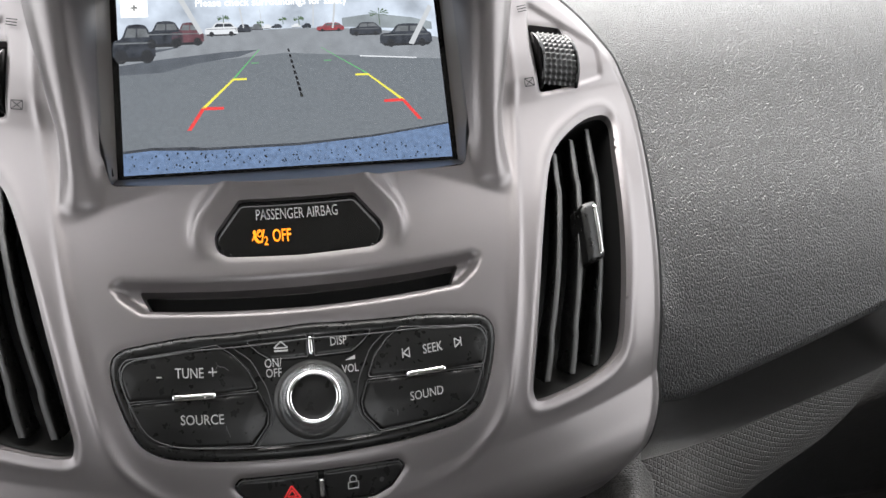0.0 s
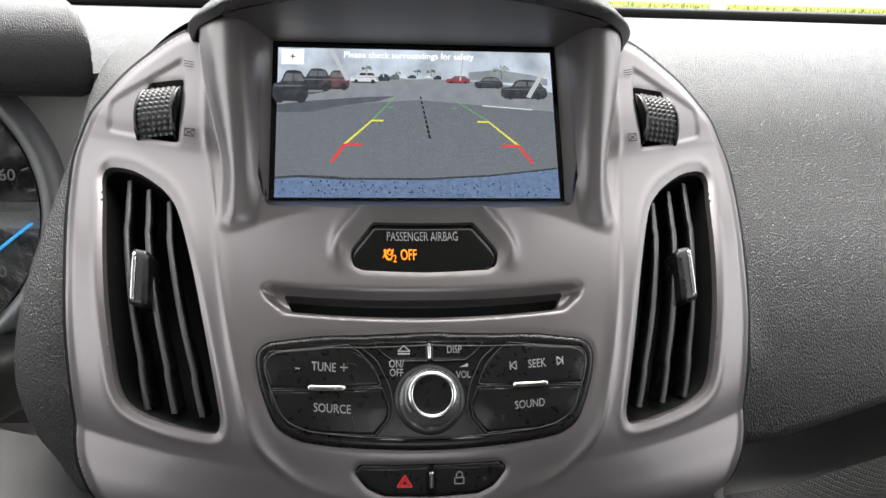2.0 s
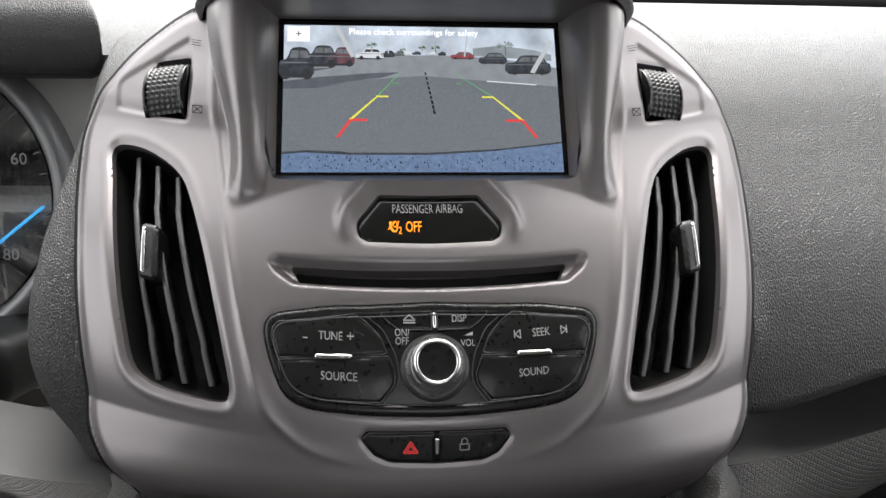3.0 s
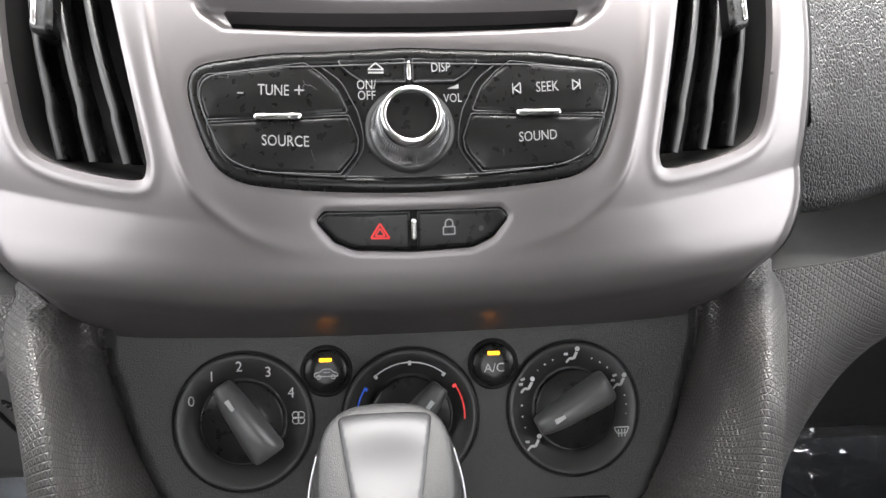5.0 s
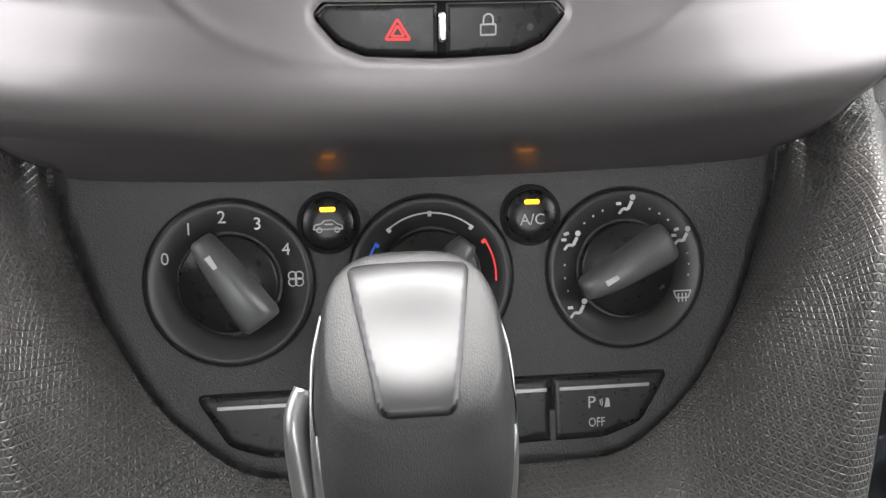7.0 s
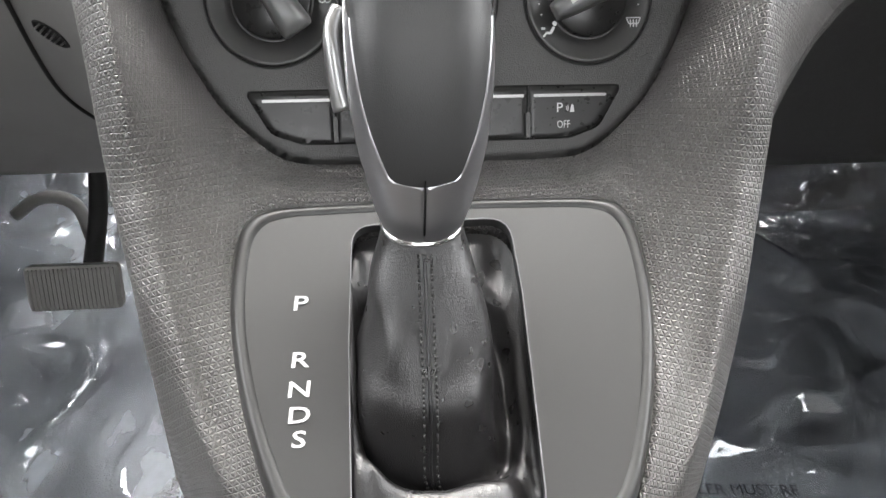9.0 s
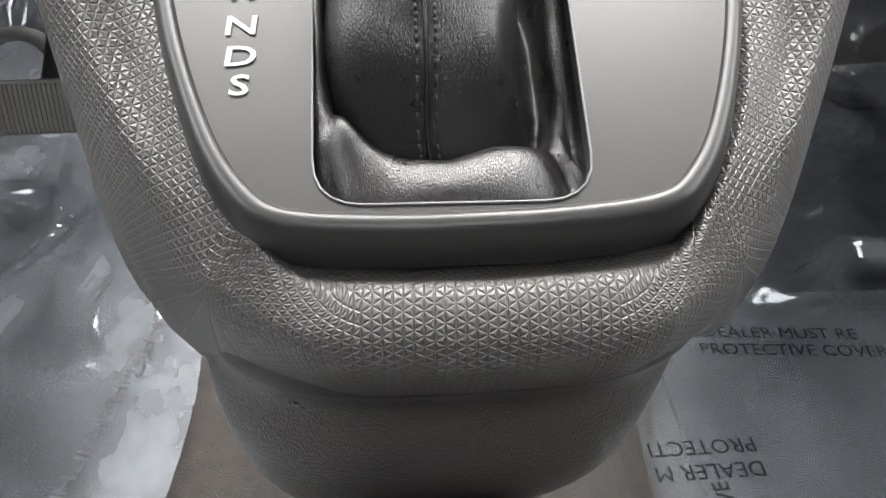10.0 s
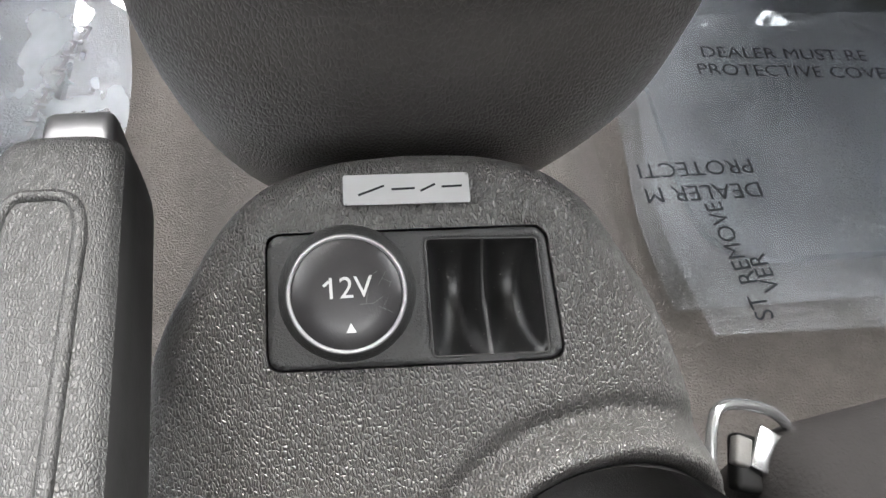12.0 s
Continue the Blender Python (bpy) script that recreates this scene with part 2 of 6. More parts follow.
def flat_grid(outline, holes, res):
    """Grid of points and faces inside an outline and outside its holes, with the border points drawn onto the outlines."""
    o = np.asarray(outline, float)
    lo, hi = o.min(0) - res, o.max(0) + res
    nx, ny = np.maximum(2, np.ceil((hi - lo) / res).astype(int) + 1)
    gx, gy = np.meshgrid(np.linspace(lo[0], hi[0], nx), np.linspace(lo[1], hi[1], ny))
    p = np.c_[gx.ravel(), gy.ravel()]
    d, spot = near(o, p)
    for h in holes:
        d2, s2 = near(h, p)
        d2 = -d2
        m = d2 < d
        d[m], spot[m] = d2[m], s2[m]
    snap = np.abs(d) < 0.7 * res
    p[snap], d[snap] = spot[snap], 0.0
    keep = d >= 0
    i = np.arange(nx * ny).reshape(ny, nx)
    quads = np.stack([i[:-1, :-1], i[:-1, 1:], i[1:, 1:], i[1:, :-1]], -1).reshape(-1, 4)
    k = keep[quads]
    n = k.sum(1)
    on = (d[quads] == 0).sum(1)
    faces = [tuple(q) for q in quads[(n == 4)]]
    faces += [tuple(q[kk]) for q, kk in zip(quads[n == 3], k[n == 3])]
    rim = [f for f in faces if all(d[v] == 0 for v in f)]
    if rim:
        mid_p = np.array([p[list(f)].mean(0) for f in rim])
        ok = near(o, mid_p)[0] > 1e-7
        for h in holes:
            ok &= near(h, mid_p)[0] < -1e-7
        drop = {f for f, k0 in zip(rim, ok) if not k0}
        faces = [f for f in faces if f not in drop]
    used = np.unique(np.concatenate([np.array(f) for f in faces]))
    remap = -np.ones(len(p), int)
    remap[used] = np.arange(len(used))
    return p[used], [tuple(int(remap[v]) for v in f) for f in faces], d[used]


def border(faces):
    seen = {}
    for f in faces:
        for a, b in zip(f, f[1:] + f[:1]):
            if (b, a) in seen:
                del seen[(b, a)]
            else:
                seen[(a, b)] = 1
    return list(seen)


def pad(name, to3d, outline, mat, top, base, res, holes=(), round_off=0.0, lift=None, uv=False, outer=False):
    """A raised pad: a sheet in a chart at the height top, its edges rounded off, with walls down to the height base."""
    p, faces, d = flat_grid(outline, holes, res)
    if outer:
        d = np.abs(near(outline, p)[0])
    h = np.full(len(p), float(top))
    if round_off:
        t = np.clip(1 - d / round_off, 0, 1)
        h = h - round_off * (1 - np.sqrt(np.maximum(0, 1 - t * t))) * min(1.0, 0.9 * abs(top - base) / round_off if top != base else 1)
    if lift is not None:
        h = h + lift(p[:, 0], p[:, 1], d)
    v = to3d(p[:, 0], p[:, 1], h)
    edges = border(faces)
    rim = sorted({a for e in edges for a in e})
    vl = to3d(p[rim, 0], p[rim, 1], np.full(len(rim), float(base)))
    high = {a: len(v) + k for k, a in enumerate(rim)}
    low = {a: len(v) + len(rim) + k for k, a in enumerate(rim)}
    faces = faces + [(high[b], high[a], low[a], low[b]) for a, b in edges]
    uvs = np.vstack([p, p[rim], p[rim]]) if uv else None
    return mesh(name, np.vstack([v, v[rim], vl]), faces, mat, uvs=uvs)


def chart(o, v, n):
    """Flat chart: x across, b along v, height along n."""
    o, v, n = (np.array(q, float) for q in (o, v, n))

    def to3d(x, b, h):
        x, b, h = (np.asarray(q, float) for q in (x, b, h))
        return o + x[..., None] * np.array([1.0, 0, 0]) + b[..., None] * v + h[..., None] * n
    return to3d


def grid_uv(r):
    """Lengths across and along a skin, in metres, from its middle column and its first row."""
    u = np.cumsum(np.pad(np.linalg.norm(np.diff(r, axis=1), axis=2), ((0, 0), (1, 0))), axis=1)
    v = np.cumsum(np.pad(np.linalg.norm(np.diff(r, axis=0), axis=2), ((1, 0), (0, 0))), axis=0)
    u = u - u[:, u.shape[1] // 2][:, None]
    return np.stack([u, v], -1)


def loft(name, rows, mat, closed=True, caps=(False, False), flip=False, uvs=None):
    """Skin over rows of points, all rows of one length."""
    r = np.array(rows, float)
    m, k = r.shape[:2]
    faces = []
    for i in range(m - 1):
        for j in range(k if closed else k - 1):
            q = (i * k + j, i * k + (j + 1) % k, (i + 1) * k + (j + 1) % k, (i + 1) * k + j)
            faces.append(q[::-1] if flip else q)
    if caps[0]:
        faces.append(tuple(range(k))[::-1] if not flip else tuple(range(k)))
    if caps[1]:
        e = tuple((m - 1) * k + j for j in range(k))
        faces.append(e if not flip else e[::-1])
    if uvs is None:
        uvs = grid_uv(r)
    return mesh(name, r.reshape(-1, 3), faces, mat, uvs=np.asarray(uvs).reshape(-1, 2))


def tube(name, path, radius, mat, n=8, squash=None):
    p = np.array(path, float)
    t = np.gradient(p, axis=0)
    t /= np.linalg.norm(t, axis=1)[:, None]
    ref = np.array([0.0, 0.0, 1.0]) if abs(t[0][2]) < 0.9 else np.array([1.0, 0, 0])
    rows = []
    for q, d in zip(p, t):
        a = np.cross(ref, d)
        a /= np.linalg.norm(a)
        b = np.cross(d, a)
        g = np.linspace(0, 2 * np.pi, n, endpoint=False)
        rows.append(q + radius * (np.cos(g)[:, None] * a + (squash or 1) * np.sin(g)[:, None] * b))
    return loft(name, rows, mat, caps=(True, True))


def strip(name, to3d, path, width, h, mat, thick=0.0003):
    """A flat line of a given width along a path in a chart."""
    p = np.array(path, float)
    t = np.gradient(p, axis=0)
    t /= np.linalg.norm(t, axis=1)[:, None] + 1e-12
    s = np.c_[-t[:, 1], t[:, 0]] * width / 2
    a, b = p + s, p - s
    rows = [to3d(q[:, 0], q[:, 1], np.full(len(q), hh)) for q, hh in ((a, h - thick), (a, h), (b, h), (b, h - thick))]
    return loft(name, np.stack(rows, 1), mat, closed=False, flip=True)


def polys(name, to3d, shapes, h, mat):
    """Flat printed shapes, each a small polygon in a chart."""
    v, f = [], []
    for s in shapes:
        s = np.array(s, float)
        k = len(v)
        v += list(to3d(s[:, 0], s[:, 1], np.full(len(s), h)))
        f.append(tuple(range(k, k + len(s))))
    return mesh(name, v, f, mat, smooth=False)


def bar(a, b, w):
    a, b = np.array(a, float), np.array(b, float)
    d = (b - a) / (np.linalg.norm(b - a) + 1e-12)
    n = np.array([-d[1], d[0]]) * w / 2
    return [a - n, b - n, b + n, a + n]


def ring(cx, cy, r, w, a0=0, a1=360, n=24):
    """Arc of a given width as a row of quads."""
    g = np.radians(np.linspace(a0, a1, n))
    out = []
    for s, e in zip(g[:-1], g[1:]):
        out.append([(cx + (r - w / 2) * np.cos(s), cy + (r - w / 2) * np.sin(s)), (cx + (r + w / 2) * np.cos(s), cy + (r + w / 2) * np.sin(s)),
                    (cx + (r + w / 2) * np.cos(e), cy + (r + w / 2) * np.sin(e)), (cx + (r - w / 2) * np.cos(e), cy + (r - w / 2) * np.sin(e))])
    return out


def lettering(name, text, to3d, x, b, size, h, mat, parent, align="CENTER", bold=0.0, turn=0.0, stretch=1.0, flip=False, spacing=1.0, slant=0.0):
    cu = bpy.data.curves.new("letters", "FONT")
    cu.body, cu.size, cu.align_x, cu.align_y = text, 1.0, align, "CENTER"
    cu.offset, cu.resolution_u, cu.space_line, cu.space_character = bold, 3, 0.8, spacing
    tmp = new("letters", cu)
    dg = bpy.context.evaluated_depsgraph_get()
    dg.update()
    me = bpy.data.meshes.new_from_object(tmp.evaluated_get(dg))
    v = np.array([q.co[:2] for q in me.vertices])
    f = [tuple(q.vertices) for q in me.polygons]
    bpy.data.objects.remove(tmp)
    bpy.data.meshes.remove(me)
    v = v * [size * stretch * (-1 if flip else 1), size]
    v[:, 0] += slant * v[:, 1]
    c, s = np.cos(turn), np.sin(turn)
    v = v @ np.array([[c, s], [-s, c]])
    p3 = to3d(x + v[:, 0], b + v[:, 1], np.full(len(v), h))
    return part(name, mesh(name, p3, f, mat, smooth=False), parent)


def box(name, size, mat, bevel=0.0, seg=2):
    bm = bmesh.new()
    bmesh.ops.create_cube(bm, size=1.0)
    bmesh.ops.scale(bm, vec=size, verts=bm.verts)
    if bevel:
        bmesh.ops.bevel(bm, geom=bm.edges[:], offset=bevel, segments=seg, affect="EDGES", profile=0.5)
    me = bpy.data.meshes.new(name)
    bm.to_mesh(me)
    bm.free()
    me.materials.append(mat)
    me.polygons.foreach_set("use_smooth", [bevel > 0] * len(me.polygons))
    return me


def turned(name, profile, to3d, cx, cb, mat, n=64, cap=True):
    """A turned piece: (radius, height) profile spun round a chart's normal."""
    a = np.linspace(0, 2 * np.pi, n, endpoint=False)
    rows = [to3d(cx + r * np.cos(a), cb + r * np.sin(a), np.full(n, h)) for r, h in profile]
    return loft(name, rows, mat, caps=(False, cap))

# ---- the centre stack's curved face: a chart of x and z ----
FACE = spline([(.520, .060), (.530, .042), (.538, .0305), (.541, .0270), (.548, .0195), (.556, .0105), (.563, .0030), (.568, -.0014), (.5725, -.0042), (.578, -.0054), (.584, -.0046),
               (.590, -.0029), (.600, 0), (.612, .0045), (.625, .0105), (.632, .0155), (.639, .0215), (.6445, .0265), (.655, .036), (.663, .044), (.672, .055), (.681, .067),
               (.688, .079), (.695, .0895), (.705, .099), (.722, .114), (.75, .146), (.80, .2), (.86, .265)], 700)
SOFT = [np.convolve(np.pad(FACE[:, 1], n, mode="edge"), np.ones(2 * n + 1) / (2 * n + 1), "valid") for n in (5, 18)]
mix = np.clip((FACE[:, 0] - .588) / .016, 0, 1)
FACE[:, 1] = SOFT[0] * (1 - mix) + SOFT[1] * mix
flat = (FACE[:, 0] > .592) & (FACE[:, 0] < .722)
calm = np.polyval(np.polyfit(FACE[flat, 0] - .65, FACE[flat, 1], 5), FACE[:, 0] - .65)
mix = np.clip((FACE[:, 0] - .598) / .012, 0, 1) * np.clip((.718 - FACE[:, 0]) / .012, 0, 1)
FACE[:, 1] = FACE[:, 1] * (1 - mix) + calm * mix
SLOPE = np.gradient(FACE[:, 1], FACE[:, 0])


def stack(x, z, h):
    x, z, h = (np.asarray(q, float) for q in (x, z, h))
    k = np.interp(z, [.540, .5625, .600], [.25, 1.2, 1.9])
    y = np.interp(z, FACE[:, 0], FACE[:, 1]) + k * x * x
    n = np.stack([2 * k * x, -np.ones_like(x), np.interp(z, FACE[:, 0], SLOPE)], -1)
    n /= np.linalg.norm(n, axis=-1)[..., None]
    return np.stack([x, y, z], -1) + h[..., None] * n


def smooth(a, lo, hi):
    t = np.clip((a - lo) / (hi - lo), 0, 1)
    return t * t * (3 - 2 * t)


PANEL_EDGE = mirrored(np.vstack([
    [(0.0, .6905)], fillet([(.0, .6905), (.0735, .6905), (.0775, .702), (.0775, .790)], [0, .004, .006, 0])[1:],
    spline([(.098, .776), (.1122, .7652), (.1305, .7572), (.1461, .7467), (.1581, .7368), (.1680, .7256), (.1750, .7160), (.1800, .6996),
            (.1775, .6837), (.1700, .6586), (.1645, .6356), (.1605, .6184), (.1575, .6042), (.155, .590), (.1470, .578), (.1360, .5660),
            (.127, .5520), (.112, .5435), (.09, .5412), (.045, .5402), (0, .5398)], 130)]))
def even(o, n, soft):
    """Closed outline resampled evenly and softened a little."""
    q = np.vstack([o, o[:1]])
    at = np.r_[0, np.cumsum(np.linalg.norm(np.diff(q, axis=0), axis=1))]
    s = np.linspace(0, at[-1], n, endpoint=False)
    r = np.c_[np.interp(s, at, q[:, 0]), np.interp(s, at, q[:, 1])]
    for _ in range(soft):
        r = (np.roll(r, 1, axis=0) + 2 * r + np.roll(r, -1, axis=0)) / 4
    return r


VENT = spline([(.1575, .6957), (.1480, .6965), (.1375, .6950), (.1236, .6901), (.1146, .6824), (.1036, .6638), (.0951, .6428), (.0889, .6216),
               (.0881, .6140), (.0922, .6106), (.1113, .6109), (.1268, .6131), (.1351, .6185), (.1407, .6339), (.1478, .6557), (.1564, .6821),
               (.1602, .6915)], 90, True)
POD = mirrored(fillet([(0, .6862), (.0235, .6862), (.0340, .6765), (.0325, .6720), (.0285, .6706), (0, .6702)], [0, .003, .004, .003, .003, 0])[0:])
SLOT_DISH = mirrored(fillet([(0, .6652), (.0690, .6652), (.0742, .6630), (.0700, .6588), (.0617, .6549), (0, .6547)], [0, .002, .002, .003, .004, 0]))
SLOT = mirrored(fillet([(0, .6626), (.0640, .6624), (.0590, .6566), (0, .6564)], [0, .001, .002, 0]))
RADIO = mirrored(fillet([(0, .6515), (.0459, .6494), (.0710, .6455), (.0745, .6415), (.0716, .6310), (.0645, .6160), (.0547, .6122), (.0309, .6112), (0, .6108)],
                        [0, .02, .005, .004, .02, .006, .010, .02, 0]))
RADIO = even(RADIO, 150, 4)
HAZ = mirrored(fillet([(0, .6056), (.0293, .6052), (.0322, .6020), (.0262, .5954), (.0196, .5928), (0, .5922)], [0, .002, .002, .004, .006, 0]))
RIDGE = spline([(.1110, .790), (.1105, .750), (.1078, .7222), (.1024, .6985), (.0940, .6745), (.0863, .6516), (.0797, .6311), (.0731, .6129), (.0629, .6020),
                (.0504, .5951), (.030, .5900)], 60)


def line_distance(path, p):
    best = np.full(len(p), 1e9)
    for s, e in zip(path[:-1], path[1:]):
        d = e - s
        t = np.clip(((p - s) @ d) / (d @ d), 0, 1)
        best = np.minimum(best, np.hypot(*(p - s - t[:, None] * d).T))
    return best


DISH = fillet([(.1640, .7245), (.1625, .7095), (.1185, .7075), (.1190, .7300), (.1235, .7480)], [.006, .004, .004, .006, .003])


WELL = fillet([(.1215, .7098), (.1446, .7096), (.1450, .7250), (.1420, .7345), (.1225, .7378)], [.002, .003, .003, .003, .002])


def panel_relief(x, z, d):
    a = np.abs(x)
    p = np.c_[a, z]
    r = line_distance(RIDGE, p)
    fade = smooth(z, .588, .612)
    h = 0.0009 * np.exp(-(r / .0018) ** 2) * fade
    inner = near(np.vstack([RIDGE, [(-.05, .585), (-.05, .790)]]), p)[0]
    h -= 0.0005 * smooth(inner, 0.0, .006) * fade
    # brow round the indicator pod
    q, _ = near(POD, p)
    h += .0024 * np.exp(-((-q - .0062) / .0030) ** 2) * smooth(z, .6685, .678) * (q < 0)
    # slot
    q, _ = near(SLOT_DISH, p)
    h -= .0048 * smooth(q, 0, .0034)
    # dish round the thumb wheel and lip round the vent
    q, _ = near(DISH, p)
    h -= .0012 * smooth(q, 0, .0025) * smooth(a, .1185, .121)
    q, _ = near(VENT, p)
    h += .0003 * np.exp(-((-q - .0036) / .0018) ** 2) - .0011 * np.exp(-(q / .0014) ** 2)
    # outer edge rolls back
    q = np.abs(near(PANEL_EDGE, p)[0])
    h -= .0018 * (1 - smooth(q, 0, .0065)) * (z < .76) * (a > .112)
    # small rounding at the other openings
    for o in (POD, RADIO, HAZ, WELL):
        h -= .0005 * np.exp(-(near(o, p)[0] / .0009) ** 2)
    return h


def fascia_face(x, z, h):
    """The face with the two rolls that stand forward on both sides of the display."""
    x, z = np.asarray(x, float), np.asarray(z, float)
    q = stack(x, z, h)
    a = np.abs(x)
    grow = smooth(z, .690, .768)
    u = (a - (.0862 + .0040 * grow)) / np.where(a < .0862 + .0040 * grow, .0100 + .0035 * grow, .0088 + .0185 * grow)
    roll = np.where(u < 0, 1 - .5 * np.clip(-u, 0, 1) ** 2.6, np.maximum(0, 1 - u * u) ** 1.0)
    depth = np.interp(z, FACE[:, 0], FACE[:, 1]) + 1.9 * x * x - (.0855 + .52 * (z - .690))
    q[..., 1] -= roll * np.clip(depth, 0, 1) * smooth(z, .676, .687) * (1 - smooth(z, .772, .786))
    return q


centre_stack = thing("centre_stack_panel", "satin silver plastic centre stack panel with two vents", "dashboard panel")
part("fascia", pad("fascia", fascia_face, PANEL_EDGE, SILVER, 0.0, -.012, .0009,
                   holes=[VENT, VENT * [-1, 1], SLOT, POD, RADIO, HAZ, WELL, WELL * [-1, 1]], lift=panel_relief), centre_stack, "satin silver painted plastic")
for sx in (1, -1):
    part("edge_seam", strip("edge_seam", stack, PANEL_EDGE[6:142] * [sx, 1] + [sx * .0012, 0], .0032, -.0028, DARK), centre_stack)

# ---- air vents ----


def vent(sx):
    v = thing("air_vent", "black upright air vent with three blades and a chrome-edged tab", "air vent", "dashboard vents")
    out = VENT * [sx, 1]
    rows = []
    for s, h in ((.990, -.0042), (1.0, -.0135), (1.006, -.025), (.99, -.046)):
        c = out.mean(0)
        q = c + (out - c) * s
        rows.append(stack(q[:, 0], q[:, 1], np.full(len(q), h)))
    part("duct", loft("duct", rows, DARK, caps=(False, True), flip=sx > 0), v)
    z = np.linspace(.6135, .6965, 84)
    lo = np.interp(z, [.6106, .6140, .6216, .6428, .6638, .6824, .6901, .6950], [.0922, .0881, .0889, .0951, .1036, .1146, .1236, .1375])
    hi = np.interp(z, [.6106, .6131, .6185, .6339, .6557, .6821, .6957], [.105, .1268, .1351, .1407, .1478, .1564, .1590])
    for i, f in enumerate((.24, .51, .78)):
        mid_x = np.interp([.632, .677], z, lo + (hi - lo) * f)
        lean = (mid_x[1] - mid_x[0]) / .045
        x = mid_x[0] + lean * (z - .632) - .0009 * smooth(z, .677, .681) + .0009 * (1 - smooth(z, .628, .632))
        x = x - lean * .35 * np.clip(z - .681, 0, 1) - lean * .25 * np.clip(z - .628, -1, 0)
        ok = (z > .6125 + .0035 * (1 - f)) & (z < .6970 - .009 * (1 - f))
        xx, zz = x[ok], z[ok]
        row = []
        for dx, h in ((-.0004, -.022), (-.0018, -.0095), (-.0013, -.0072), (.0013, -.0072), (.0018, -.0095), (.0006, -.022)):
            row.append(stack((xx + dx - (h + .007) * .25) * sx, zz, np.full(len(xx), h)))
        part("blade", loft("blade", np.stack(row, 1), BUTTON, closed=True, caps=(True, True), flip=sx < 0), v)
        # paler strip paints the light caught by the blade's front edge
        part("blade_edge", strip("blade_edge", stack, np.c_[xx * sx, zz], .0026, -.0069, BLADE), v, "front edge painted lighter, as if lit")
    x0, x1 = .1318, .1290
    tab = [(x0 + .0052, .6700), (x1 + .0058, .6510), (x1 - .0040, .6508), (x0 - .0040, .6700)]
    part("tab", pad("tab", stack, fillet(np.array(tab), .0022) * [sx, 1], BUTTON, -.0010, -.012, .0010, round_off=.0016), v)
    edge = np.array([(x0 + .0034, .6684), (x0 + .0014, .6684), (x1 + .0018, .6524), (x1 + .0038, .6524)])
    part("tab_edge", pad("tab_edge", stack, fillet(edge, .0008) * [sx, 1], CHROME, .0002, -.002, .0005, round_off=.0008), v, "bright chrome strip")


vent(1)
vent(-1)

# ---- thumb wheels beside the display ----


def thumb_wheel(sx):
    w = thing("vent_thumb_wheel", "black knurled vent shut-off thumb wheel in silver panel", "thumb wheel", "vent wheels")
    c = stack(sx * .1362, .7222, -.0178)
    up = np.array([0.0, np.interp(.7215, FACE[:, 0], SLOPE), 1.0])
    up /= np.linalg.norm(up)
    side = np.array([1.0, sx * 0.30, 0.0])
    side -= up * (side @ up)
    side /= np.linalg.norm(side)
    nrm = np.cross(side, up)
    nrm *= -np.sign(nrm[1])
    r0, half = .0226, .0088
    cols, rws = 6, 11
    u = np.linspace(-half, half, cols * 4 + 1)
    a = np.linspace(-.78, .78, rws * 4 + 1)
    tri = np.minimum.outer(np.abs(((np.arange(len(a)) / 4) % 1) - .5), np.abs(((np.arange(len(u)) / 4) % 1) - .5))
    rad = r0 - .0016 + .0016 * tri / .5
    rows = [c + r[:, None] * (np.cos(t) * nrm + np.sin(t) * up) + np.outer(u, side) for t, r in zip(a, rad)]
    part("tread", loft("tread", rows, TREAD, closed=False, flip=True), w, "knurled black rubber tread")
    t = np.linspace(-.9, .9, 24)
    for s in (-1, 1):
        prof = [c + side * s * (half + e) + r * (np.cos(t)[:, None] * nrm + np.sin(t)[:, None] * up) for e, r in ((0, .0205), (.0002, .0225), (.0022, .0218), (.0026, .012))]
        part("wheel_side", loft("wheel_side", prof, GLOSS, closed=False, flip=s > 0), w)
    rows = [stack(WELL[:, 0] * sx, WELL[:, 1], np.full(len(WELL), h)) for h in (-.0022, -.016, -.030)]
    part("wheel_well", loft("wheel_well", rows, DARK, caps=(False, True), flip=sx > 0), w)
    x0, x1, z0, z1 = .1120, .1172, .7125, .7157
    corners = [(x0, z0), (x1, z0), (x1, z1), (x0, z1)]
    ic = [bar(corners[m], corners[n], .0003) for m, n in ((0, 1), (1, 2), (2, 3), (3, 0), (0, 2), (1, 3))]
    ic += [bar((.1170, .7420 + m * .0011), (.1225, .7424 + m * .0011), .0003) for m in range(3)]
    part("shut_symbol", polys("shut_symbol", stack, [np.array(s) * [sx, 1] for s in ic[:6]], .0010, PRINT_DARK), w, "small dark crossed box")
    part("open_symbol", polys("open_symbol", stack, [np.array(s) * [sx, 1] for s in ic[6:]], .0010, PRINT_DARK), w, "small dark air flow lines")


thumb_wheel(1)
thumb_wheel(-1)

